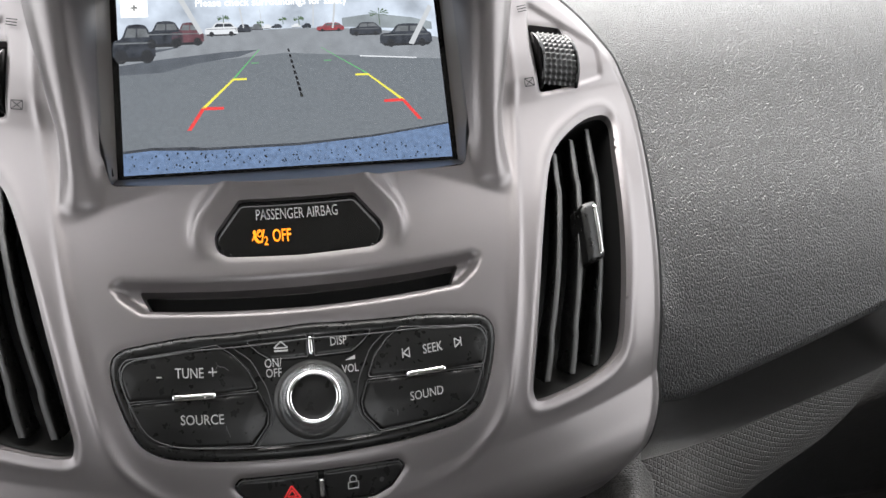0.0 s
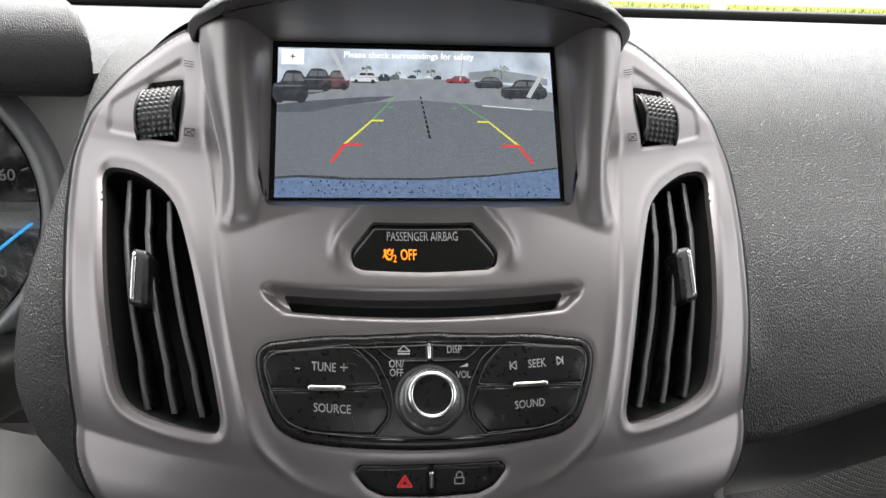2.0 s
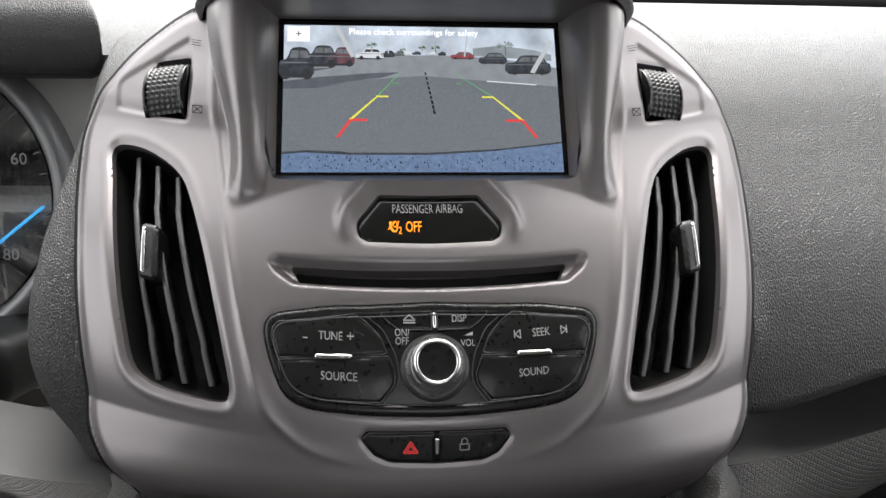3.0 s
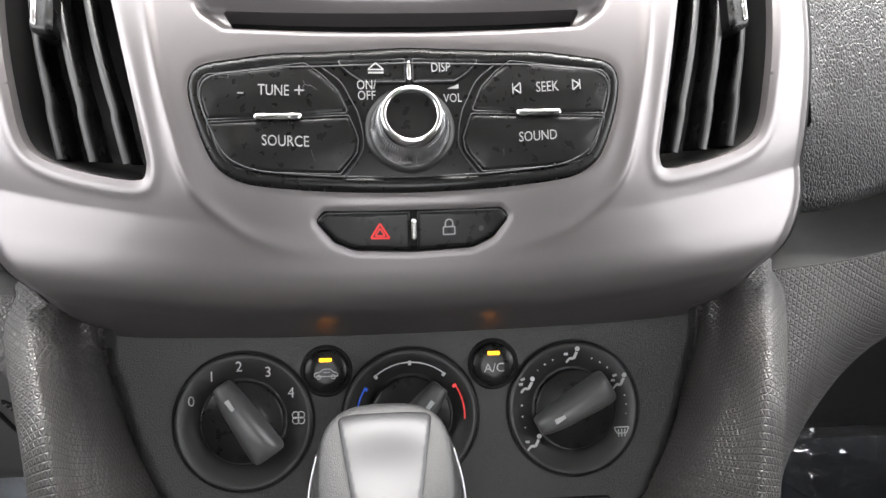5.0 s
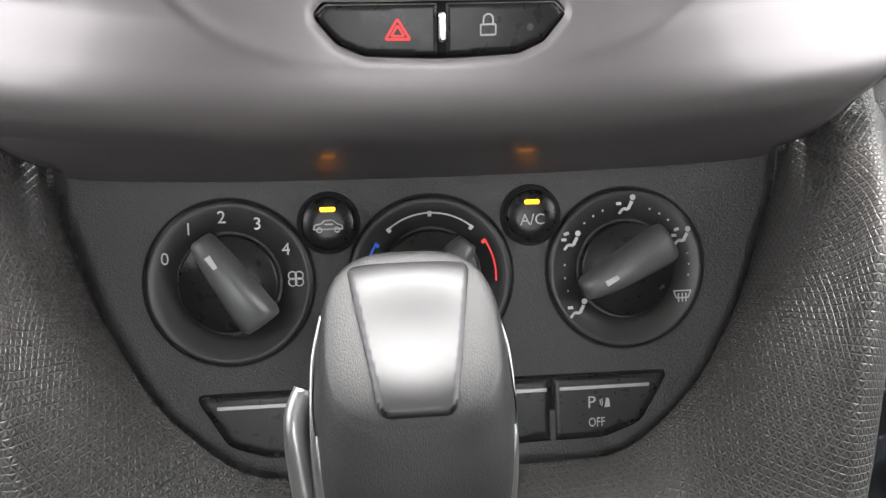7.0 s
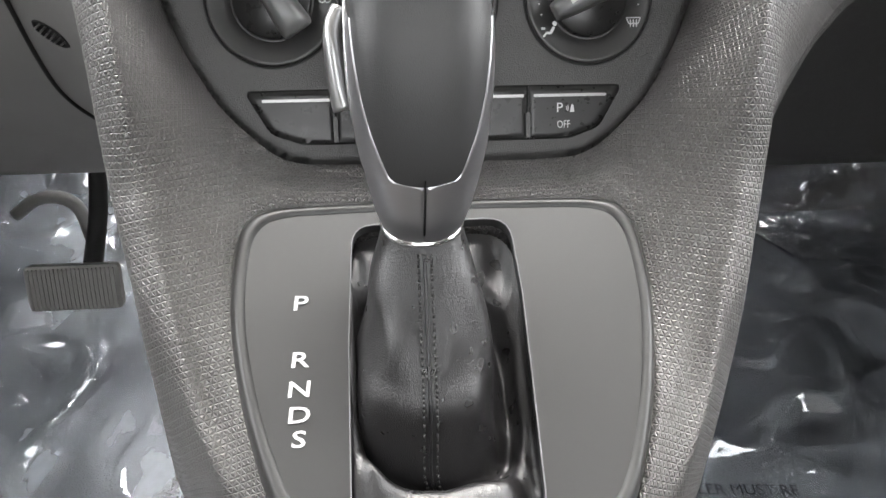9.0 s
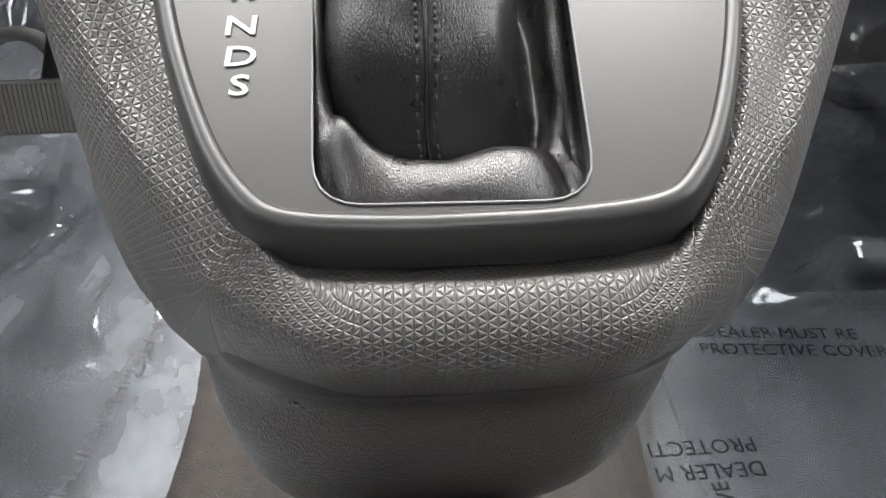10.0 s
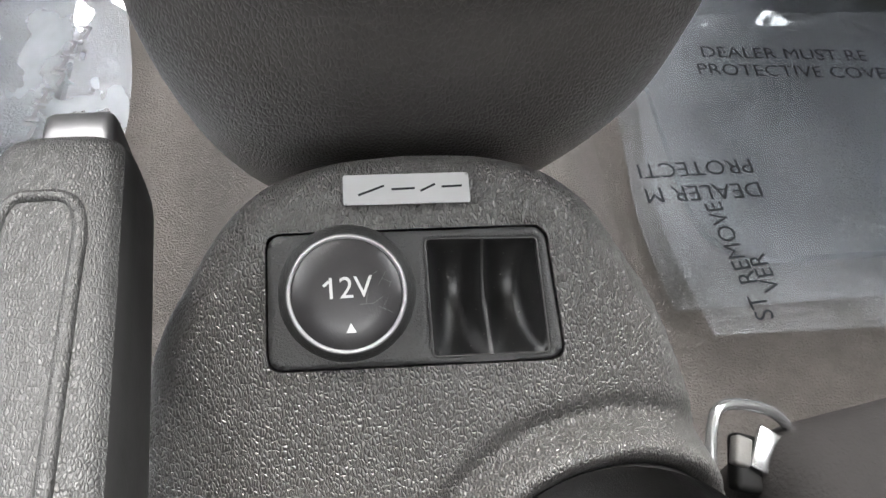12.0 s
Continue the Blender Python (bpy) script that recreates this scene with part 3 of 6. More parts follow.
# ---- passenger airbag indicator ----
airbag = thing("airbag_indicator", "gloss black passenger airbag indicator with amber lettering", "indicator lamp")
part("lens", pad("lens", stack, POD * .985 + np.array([0, .6785 * .015]), GLOSS, -.0022, -.012, .001, round_off=.0006), airbag)
lettering("lettering", "PASSENGER AIRBAG", stack, -.0007, .6819, .0043, -.0018, PRINT, airbag, stretch=.86)
lettering("amber_lettering", "2", stack, -.0136, .6748, .0034, -.0018, AMBER_TEXT, airbag, bold=.01)
lettering("amber_lettering", "OFF", stack, -.0074, .6760, .0049, -.0018, AMBER_TEXT, airbag, bold=.012, stretch=.86)
belted = ([circle(-.0185, .6775, .0009, 10), bar((-.0190, .6765), (-.0170, .6742), .0013), bar((-.0170, .6742), (-.0150, .6742), .0008), bar((-.0150, .6742), (-.0138, .6785), .0007),
      bar((-.0200, .6748), (-.0155, .6782), .0005)] + ring(-.0160, .6772, .0012, .0005, n=12))
part("amber_symbol", polys("amber_symbol", stack, [np.array(s) * .78 + np.array([-.0162, .6762]) * .22 for s in belted], -.0018, AMBER_TEXT), airbag)

# ---- disc slot ----
slot = thing("disc_slot", "long black compact disc slot in silver panel", "disc slot")
part("slot_lining", pad("slot_lining", stack, SLOT * [1.03, 1] + [0, 0], DARK, -.0130, -.020, .003), slot)

# ---- radio ----


def radio_face(x, z, h):
    return stack(x, z, np.asarray(h, float) - .0030)


radio = thing("radio", "black radio control panel with chrome-ringed volume knob", "car radio")



def shrunk(o, by):
    c = o.mean(0)
    span = o.max(0) - o.min(0)
    return c + (o - c) * (1 - 2 * by / span)


part("surround", pad("surround", radio_face, RADIO, BUTTON, .0032, -.004, .0008, holes=[shrunk(RADIO, .0046)], round_off=.0020), radio)
part("face", pad("face", radio_face, shrunk(RADIO, .0040), BUTTON, .0016, -.003, .0014), radio)
o = shrunk(RADIO, .0046)
part("surround_edge", strip("surround_edge", radio_face, np.vstack([o, o[:1]]), .00035, .0033, LINE), radio)


def key_pad(name, half, r, sx, top=.0030, dome=.0004):
    o = fillet(np.array(half), r) * [sx, 1]
    b = part(name, pad(name, radio_face, o, BUTTON, top, .0005, .0006, round_off=.0005, lift=lambda x, z, d: dome * smooth(d, 0, .007)), radio)
    c = o.mean(0)
    w = c + (o - c) * [1.012, 1.045]
    part("gap", strip("gap", radio_face, np.vstack([w, w[:1]]), .0011, .00175, DARK), b)
    # pale line painted round the key as the highlight on its edge
    part("edge_highlight", strip("edge_highlight", radio_face, np.vstack([w, w[:1]]), .00028, .0031, LINE), b)
    return b


for sx in (1, -1):
    key_pad("rocker_key", [(.0666, .6424), (.0342, .6464), (.0287, .6436), (.0238, .6396), (.0203, .6338), (.0666, .6306), (.0690, .6366), (.0690, .6404)],
            [.003, .002, .004, .004, .001, .001, .004, .003], sx)
    key_pad("lower_key", [(.0664, .6292), (.0202, .6324), (.0172, .6264), (.0178, .6226), (.0233, .6166), (.0449, .6166), (.0598, .6174), (.0633, .6202)],
            [.001, .001, .003, .002, .001, .02, .004, .003], sx)
    key_pad("top_key", [(.0014, .6478), (.0238, .6474), (.0190, .6440), (.0150, .6420), (.0014, .6420)], [.0004, .0008, .003, .003, .0004], sx, .0026, .0002)
    part("chrome_bar", pad("chrome_bar", radio_face, fillet([(.0352, .6331), (.0506, .6325), (.0506, .6309), (.0352, .6315)], .0006) * [sx, 1], CHROME, .0040, .001, .0004, round_off=.0005),
         radio, "slim chrome bar")
    part("groove_line", strip("groove_line", radio_face, spline(np.array([(.0314, .6478), (.0270, .6450), (.0224, .6420), (.0190, .6370), (.0168, .6330), (.0155, .6264), (.0165, .6222), (.0215, .6160)]) * [sx, 1], 40),
                              .0004, .0022, LINE), radio)
part("chrome_peg", pad("chrome_peg", radio_face, fillet([(-.0007, .6476), (.0007, .6476), (.0007, .6424), (-.0007, .6424)], .0005), CHROME, .0032, .001, .0003, round_off=.0004), radio)
for text, x, z, s in (("TUNE", -.0440, .6388, .0045), ("SOURCE", -.0404, .6251, .0046), ("SEEK", .0461, .6387, .0043), ("SOUND", .0420, .6252, .0043), ("DISP", .0104, .6451, .0037),
                      ("ON/\nOFF", -.0140, .6392, .0038), ("VOL", .0139, .6368, .0036)):
    lettering("lettering", text, radio_face, x, z, s * .93, .0040, PRINT, radio, stretch=.95)
sym = [bar((-.0558, .6378), (-.0538, .6378), .0004), bar((-.0372, .6391), (-.0342, .6391), .0004), bar((-.0357, .6378), (-.0357, .6404), .0004),
       bar((-.0133, .6440), (-.0083, .6440), .0005), bar((-.0133, .6448), (-.0108, .6466), .0004), bar((-.0108, .6466), (-.0083, .6448), .0004), bar((-.0133, .6448), (-.0083, .6448), .0004),
       [(.0122, .6394), (.0160, .6394), (.0160, .6406)]]
for s, cx in ((1, .0566), (-1, .0354)):
    sym += [bar((cx + s * .0012, .6374), (cx + s * .0012, .6402), .0004), bar((cx - s * .0014, .6374), (cx - s * .0014, .6402), .0004),
            bar((cx - s * .0014, .6402), (cx + s * .0010, .6388), .0004), bar((cx - s * .0014, .6374), (cx + s * .0010, .6388), .0004)]
part("tune_symbols", polys("tune_symbols", radio_face, sym[:3], .0040, PRINT), radio)
part("eject_symbol", polys("eject_symbol", radio_face, sym[3:7], .0040, PRINT), radio)
part("volume_symbol", polys("volume_symbol", radio_face, sym[7:8], .0040, PRINT), radio)
part("next_symbol", polys("next_symbol", radio_face, sym[8:12], .0040, PRINT), radio)
part("back_symbol", polys("back_symbol", radio_face, sym[12:], .0040, PRINT), radio)
KNOB = chart(radio_face(-.0003, .6290, 0.0), (0, .62, .785), (0, -.785, .62))
knob = part("volume_knob", turned("volume_knob", [(.0128, .0012), (.0128, .0030), (.0120, .0034), (.0101, .0118), (.0097, .0130)], KNOB, 0, 0, SATIN, 72), radio, "knurled satin knob")
part("knob_ring", turned("knob_ring", [(.0099, .0124), (.0098, .0152), (.0092, .0165), (.0083, .0167), (.0078, .0161), (.0076, .0152)], KNOB, 0, 0, CHROME, 72, False), knob, "bright chrome ring")
part("knob_cap", turned("knob_cap", [(.0077, .0152), (.0072, .0154), (.0050, .0151), (.0004, .0150)], KNOB, 0, 0, BUTTON, 48), knob, "black cap")
ribs_v, ribs_f = [], []
for i in range(72):
    a = 2 * np.pi * i / 72
    c = KNOB(.0111 * np.cos(a), .0111 * np.sin(a), .0075)
    t = KNOB(-np.sin(a), np.cos(a), 0.0) - KNOB(0., 0., 0.)
    o = KNOB(np.cos(a), np.sin(a), 0.0) - KNOB(0., 0., 0.)
    nn = KNOB(0., 0., 1.) - KNOB(0., 0., 0.)
    k = len(ribs_v)
    for s in (-1, 1):
        ribs_v += [c + s * nn * .0036 - o * s * .0008 - t * .0002, c + s * nn * .0036 + o * (.0004 - s * .0008), c + s * nn * .0036 - o * s * .0008 + t * .0002]
    ribs_f += [(k, k + 1, k + 4, k + 3), (k + 1, k + 2, k + 5, k + 4), (k + 3, k + 4, k + 5), (k, k + 2, k + 1)]
part("knurling", mesh("knurling", ribs_v, ribs_f, SATIN), knob)
part("knob_foot", turned("knob_foot", [(.0146, .0012), (.0146, .0022), (.0128, .0026)], KNOB, 0, 0, PLATE, 64, False), knob)

# fine scratches on the keys
for q in (((-.0345, .6418), (-.0335, .6406), (-.0318, .6404), (-.0300, .6394)), ((-.0340, .6408), (-.0346, .6398), (-.0338, .6392)), ((-.0322, .6230), (-.0318, .6215), (-.0310, .6196)), ((.0300, .6222), (.0302, .6212), (.0301, .6202))):
    part("scratch", strip("scratch", radio_face, spline(q, 16), .00012, .0037, EDGE, .0001), radio)

# ---- hazard and lock switch ----


def hazard_face(x, z, h):
    return stack(x, z, np.asarray(h, float) - .0022)


hazard = thing("hazard_switch", "black hazard and lock switch with red triangle", "switch")
part("frame", pad("frame", hazard_face, HAZ, DARK, .0004, -.004, .0012, round_off=.0008), hazard)
for sx in (1, -1):
    o = fillet([(.0012, .6049), (.0286, .6045), (.0312, .6020), (.0256, .5960), (.0192, .5936), (.0012, .5931)], [.0004, .0018, .0016, .003, .005, .0004]) * [sx, 1]
    part("rocker", pad("rocker", hazard_face, o, BUTTON, .0022, 0, .0006, round_off=.0006), hazard)
    # highlight along the rocker's upper edge, painted as a pale line
    part("edge_highlight", strip("edge_highlight", hazard_face, (fillet([(.0012, .6049), (.0286, .6045), (.0312, .6020)], [0, .0018, 0]) * [sx, 1]), .0003, .0022, LINE), hazard)
part("chrome_peg", pad("chrome_peg", hazard_face, fillet([(-.0009, .6030), (.0009, .6030), (.0009, .5962), (-.0009, .5962)], .0007), CHROME, .0034, 0, .0003, round_off=.0005), hazard)
tri_out = []
for c0, r, w in (((-.0110, .5985), .0034, .0006), ((-.0110, .5985), .0018, .0005)):
    g = [(c0[0] + r * np.cos(a) * 1.02, c0[1] + r * np.sin(a) * .9) for a in np.radians([90, 210, 330])]
    tri_out += [bar(g[i], g[(i + 1) % 3], w) for i in range(3)]
part("red_triangle", polys("red_triangle", hazard_face, tri_out, .0026, PRINT_RED), hazard, "red warning triangle")
lock = [bar((.0096, .5976), (.0134, .5976), .0004), bar((.0096, .5976), (.0096, .6000), .0004), bar((.0134, .5976), (.0134, .6000), .0004), bar((.0096, .6000), (.0134, .6000), .0004),
        bar((.0103, .6000), (.0103, .6014), .0004), bar((.0127, .6000), (.0127, .6014), .0004)] + ring(.0115, .6012, .0012, .0004, 0, 180, 8)
part("lock_symbol", polys("lock_symbol", hazard_face, lock, .0026, PRINT), hazard)
part("lamp_dot", polys("lamp_dot", hazard_face, [circle(.0222, .5990, .0009, 12)], .0026, LINE), hazard)

# ---- display ----
LEAN_V, LEAN_N = (0, .5812, .8137), (0, -.8137, .5812)
SCREEN = chart((0, .1035, .6870), LEAN_V, LEAN_N)
display = thing("display_screen", "lit touch screen showing a reversing camera view of a car park", "screen")
part("glass", pad("glass", SCREEN, fillet([(-.0745, 0), (.0745, 0), (.0745, .0880), (-.0745, .0880)], .001), GLOSS, 0, -.006, .01), display)


def glow(name, c, power=1.0, grain=0.0, scale=300):
    m = material(name, (0.01, 0.01, 0.01), 0.25, mottle=0)
    n, l = m.node_tree.nodes, m.node_tree.links
    b = n["Principled BSDF"]
    power *= 0.55
    b.inputs["Emission Strength"].default_value = power
    b.inputs["Emission Color"].default_value = (*c, 1)
    if grain:
        co = n.new("ShaderNodeTexCoord")
        t = n.new("ShaderNodeTexNoise")
        t.inputs["Scale"].default_value, t.inputs["Detail"].default_value = scale, 8
        l.new(co.outputs["Object"], t.inputs["Vector"])
        r = n.new("ShaderNodeMapRange")
        r.inputs["From Min"].default_value, r.inputs["From Max"].default_value = 0.3, 0.7
        r.inputs["To Min"].default_value, r.inputs["To Max"].default_value = power * (1 - grain), power * (1 + grain)
        l.new(t.outputs[0], r.inputs[0])
        l.new(r.outputs[0], b.inputs["Emission Strength"])
    return m


SKY_A = glow("picture_cloud", (.40, .45, .52), .50, .35, 60)
LOT = glow("picture_asphalt", (.118, .132, .148), .50, .10, 700)
LOT_FAR = glow("picture_far_asphalt", (.19, .205, .225), .50, .10, 200)
LOT_DARK = glow("picture_damp_asphalt", (.075, .085, .10), .50, .15, 150)
BUMPER = glow("picture_blue_bumper", (.10, .15, .25), .50, .22, 500)
P_DARK = glow("picture_dark", (.04, .045, .055), .46, .4, 300)
P_INK = glow("picture_ink", (.008, .008, .01), .4)
P_MID = glow("picture_grey", (.12, .13, .14), .46, .3, 200)
P_RED_CAR = glow("picture_red_car", (.24, .05, .06), .46, .3, 300)
P_TYRE = glow("picture_tyre", (.03, .032, .036), .46)
P_SHED = glow("picture_shed", (.22, .25, .27), .46, .2, 150)
P_CAPTION = glow("picture_caption", (.80, .82, .85), .60)
P_WHITE = glow("picture_white", (.55, .57, .60), .46)
P_RED = glow("picture_red", (.62, .05, .05), .46)
P_MAROON = glow("picture_maroon", (.10, .05, .06), .46, .4, 300)
P_YELLOW = glow("picture_yellow", (.65, .60, .08), .46)
P_GREEN = glow("picture_green", (.10, .38, .13), .46)
P_TREE = glow("picture_green_grey", (.06, .10, .05), .46)
P_KEY = glow("picture_key_grey", (.62, .63, .62), .75)
SX, SY = .1420 / 478.0, .0815 / 264.0


def sc(px, py):
    """Place on the picture, which is laid out as 478 by 264 units from its upper left corner."""
    return np.array([(px - 239) * SX, (264 - py) * SY + .0022])


def picture(name, shapes, mat, layer):
    part(name, polys(name, SCREEN, [[sc(*q) for q in s] for s in shapes], .0003 + .00005 * layer, mat), display)


horizon = [(0, 72), (60, 64), (130, 58), (200, 55), (250, 54), (310, 55), (380, 60), (430, 66), (478, 75)]
picture("sky_picture", [[(0, 0), (478, 0)] + horizon[::-1]], SKY_A, 0)
picture("far_lot_picture", [horizon + [(478, 110), (240, 92), (0, 112)]], LOT_FAR, 0)
picture("lot_picture", [[(0, 112), (240, 92), (478, 110), (478, 264), (0, 264)]], LOT, 0)
picture("damp_picture", [[(0, 104), (60, 96), (150, 88), (200, 86), (170, 96), (110, 104), (60, 116), (0, 118)], [(0, 85), (90, 78), (60, 84), (0, 92)]], LOT_DARK, 1)
picture("bumper_picture", [[(0, 231), (40, 228), (110, 231), (250, 231), (360, 226), (430, 218), (478, 212), (478, 264), (0, 264)]], BUMPER, 1)
picture("bumper_edge_picture", [[(0, 229), (40, 226), (100, 228), (110, 230), (250, 230), (360, 224), (430, 216), (478, 210), (478, 213), (430, 219), (360, 227), (250, 234), (110, 234), (40, 230), (0, 233)]], P_DARK, 2)
drops = []
rnd = random.Random(3)
for i in range(150):
    x, y = rnd.uniform(2, 470), rnd.uniform(236, 262)
    s = rnd.uniform(.5, 1.8)
    drops.append([(x - s, y), (x, y - s * 1.2), (x + s, y), (x, y + s * 1.2)])
tagged(part("drops_picture", polys("drops_picture", SCREEN, [[sc(*q) for q in s] for s in drops], .0004, P_INK), display), "", "", kind="stuff")


def far_car(x, y, w, h):
    """Rounded side view of a parked car."""
    half = [(0, .16), (.01, .46), (.06, .56), (.22, .62), (.34, .93), (.46, 1.0), (.68, 1.0), (.82, .92), (.93, .62), (.99, .52), (1.0, .18), (.96, .10), (.5, .08), (.04, .10)]
    return [(x + w * px, y - h * pz) for px, pz in spline(half, 56, True)]


for x, y, w, h, paint in ((-8, 96, 60, 54, P_DARK), (36, 76, 56, 38, P_DARK), (76, 74, 46, 33, P_MAROON), (124, 62, 48, 20, P_WHITE), (168, 58, 24, 12, P_DARK), (190, 55, 20, 9, P_MID), (208, 54, 14, 7, P_WHITE),
                          (222, 53, 16, 6, P_DARK), (252, 53, 14, 6, P_WHITE), (268, 54, 14, 7, P_DARK), (290, 60, 42, 13, P_RED_CAR), (340, 68, 50, 20, P_DARK), (386, 86, 82, 34, P_DARK)):
    picture("car_picture", [far_car(x, y, w, h)], paint, 2)
    picture("car_shadow_picture", [[(x + w * .02, y - h * .10), (x + w * .98, y - h * .10), (x + w * .92, y + h * .03), (x + w * .08, y + h * .03)]], P_TYRE, 1)
    if w > 38:
        picture("car_glass_picture", [[(x + w * .29, y - h * .64), (x + w * .37, y - h * .90), (x + w * .80, y - h * .88), (x + w * .88, y - h * .64)]], P_MID if paint is not P_WHITE else P_DARK, 3)
        picture("car_pillar_picture", [[(x + w * .56, y - h * .62), (x + w * .59, y - h * .62), (x + w * .60, y - h * .92), (x + w * .57, y - h * .92)]], paint, 4)
        picture("car_highlight_picture", [[(x + w * .05, y - h * .50), (x + w * .95, y - h * .50), (x + w * .93, y - h * .46), (x + w * .06, y - h * .45)]], P_MID, 3)
        for k in (.2, .8):
            picture("car_wheel_picture", [[(x + w * k + h * .17 * math.cos(t), y - h * .10 + h * .2 * math.sin(t)) for t in np.linspace(0, 6.28, 10, endpoint=False)]], P_TYRE, 3)
for x, y, s in ((152, 36, 9), (206, 44, 5), (240, 40, 6), (264, 40, 8), (388, 34, 15)):
    rays = [[(x, y), (x + s * math.cos(t) - 1, y - s * .55 * math.sin(t) - 1), (x + s * math.cos(t) + 1, y - s * .55 * math.sin(t) + 1)] for t in np.linspace(-.5, 3.6, 9)]
    picture("palm_picture", rays + [[(x - .6, y), (x + .6, y), (x + .6, y + s * 1.3), (x - .6, y + s * 1.3)]], P_TREE, 3)
P_POST = glow("picture_post_grey", (.42, .44, .46), .46)
for post in ([(86, 2), (94, 0), (122, 58), (116, 60)], [(468, 22), (474, 26), (438, 86), (430, 84)], [(322, 0), (325, 0), (316, 56), (313, 56)], [(176, 20), (178, 20), (182, 52), (180, 52)], [(288, 6), (290, 6), (286, 52), (284, 52)], [(206, 24), (207, 24), (209, 52), (208, 52)]):
    picture("post_picture", [post], P_POST, 4)
picture("shed_picture", [[(330, 40), (380, 34), (440, 42), (470, 50), (470, 62), (330, 54)]], P_SHED, 1)
picture("bay_line_picture", [[(352, 100), (440, 106), (440, 108), (352, 102)]], P_WHITE, 1)
for sx, a in ((1, (104, 148, 170, 200)), (-1, (424, 378, 352, 296))):
    x0, x1, x2, x3 = a
    picture("red_guide", [[(x0 - 14 * sx, 204), (x0 - 8 * sx, 204), (x1 - 30 * sx, 172), (x1 - 36 * sx, 172)], [(x1 - 34 * sx, 170), (x1 - 4 * sx, 171), (x1 - 4 * sx, 175), (x1 - 34 * sx, 175)]], P_RED, 4)
    picture("yellow_guide", [[(x1 - 36 * sx, 172), (x1 - 30 * sx, 172), (x2 - 7 * sx, 130), (x2 - 11 * sx, 130)], [(x2 - 11 * sx, 129), (x2 + 10 * sx, 129), (x2 + 10 * sx, 132), (x2 - 11 * sx, 132)]], P_YELLOW, 4)
    picture("green_guide", [[(x2 - 10 * sx, 129), (x2 - 7 * sx, 129), (x3 + 2 * sx, 86), (x3 + 1 * sx, 86)], [(x3 - 12 * sx, 106), (x3 - 1 * sx, 106), (x3 - 1 * sx, 107), (x3 - 12 * sx, 107)]], P_GREEN, 4)
picture("dashed_guide", [[(243 + t * .19, 86 + t), (245.5 + t * .2, 86 + t), (246 + (t + 5) * .21, 88 + t + 3 + t * .03), (243 + (t + 5) * .19, 88 + t + 3 + t * .03)] for t in np.linspace(0, 68, 9)], P_INK, 4)
picture("key_picture", [[(6, 4), (44, 3), (44, 31), (6, 31)]], P_KEY, 5)
picture("plus_picture", [[(20, 15.5), (30, 15.5), (30, 17.5), (20, 17.5)], [(24, 11.5), (26, 11.5), (26, 21.5), (24, 21.5)]], P_INK, 6)
q = sc(226, 12)
lettering("caption", "Please check surroundings for safety", SCREEN, q[0], q[1], .0050, .0007, P_CAPTION, display, stretch=.92, bold=.006)

# ---- recess round the display and the hood above it ----
recess = thing("display_recess", "brownish dark plastic recess framing the screen", "trim")
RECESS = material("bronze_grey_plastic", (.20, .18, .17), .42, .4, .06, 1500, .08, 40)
# darker, browner copy of the recess plastic for the ceiling lip
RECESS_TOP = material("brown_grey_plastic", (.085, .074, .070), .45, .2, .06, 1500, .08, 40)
for sx in (1, -1):
    z = np.linspace(0, 1, 12)
    a = np.c_[np.interp(z, [0, .2, 1], [.0737, .0778, .0775]), np.interp(z, [0, 1], [.690, .792])]
    front = fascia_face(a[:, 0] * sx, np.minimum(a[:, 1], .770), np.full(12, -.0008)) + np.clip(a[:, 1] - .770, 0, 1)[:, None] * [0, .55, 1.0]
    back = SCREEN(np.full(12, sx * .0735), np.linspace(-.002, .095, 12), np.full(12, -.001))
    part("cheek", loft("cheek", np.stack([front, back], 1), RECESS, closed=False, flip=sx < 0), recess)
sill_a = stack(np.linspace(-.075, .075, 20), np.full(20, .6903), np.full(20, -.0008))
sill_b = SCREEN(np.linspace(-.075, .075, 20), np.full(20, .0006), np.full(20, .0004))
part("sill", loft("sill", np.stack([sill_a, sill_b], 1), SILVER, closed=False, flip=True), recess)
g = np.linspace(-1, 1, 24)
ceil_a = np.stack([.094 * g, .098 + .026 * np.abs(g) ** 2.6, .7855 - .0125 * np.abs(g) ** 2.2], -1)
ceil_b = SCREEN(.0780 * g, np.full(24, .0868), np.full(24, .001))
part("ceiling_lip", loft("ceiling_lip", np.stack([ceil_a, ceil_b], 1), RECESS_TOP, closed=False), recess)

# leather hood: an arch over the recess that runs back to the windscreen
hood = thing("display_hood", "black grained vinyl hood arching over the screen", "dashboard hood")
u = np.linspace(-1, 1, 49)
arch = []
for (w, y0, yk, z0, zd, pw) in ((.0990, .1000, .075, .7845, .038, 6), (.1060, .0955, .085, .7900, .042, 6), (.1215, .0960, .090, .7960, .046, 5), (.1225, .104, .090, .8000, .049, 4.5),
                                (.1240, .130, .080, .8010, .050, 4), (.1270, .19, .06, .7985, .048, 4), (.1330, .28, .03, .790, .043, 4), (.145, .42, .0, .775, .032, 4)):
    arch.append(np.stack([w * u, y0 + yk * np.abs(u) ** 3.5, z0 - zd * np.abs(u) ** pw], -1))
front = spline([(-.1194, .19, .7496), (-.1145, .165, .7614), (-.0965, .125, .7715), (-.0776, .108, .778), (-.04, .1005, .7835), (0, .098, .785),
                (.04, .1005, .7835), (.0776, .108, .778), (.0965, .125, .7715), (.1145, .165, .7614), (.1194, .19, .7496)], 49)
arch[0] = front
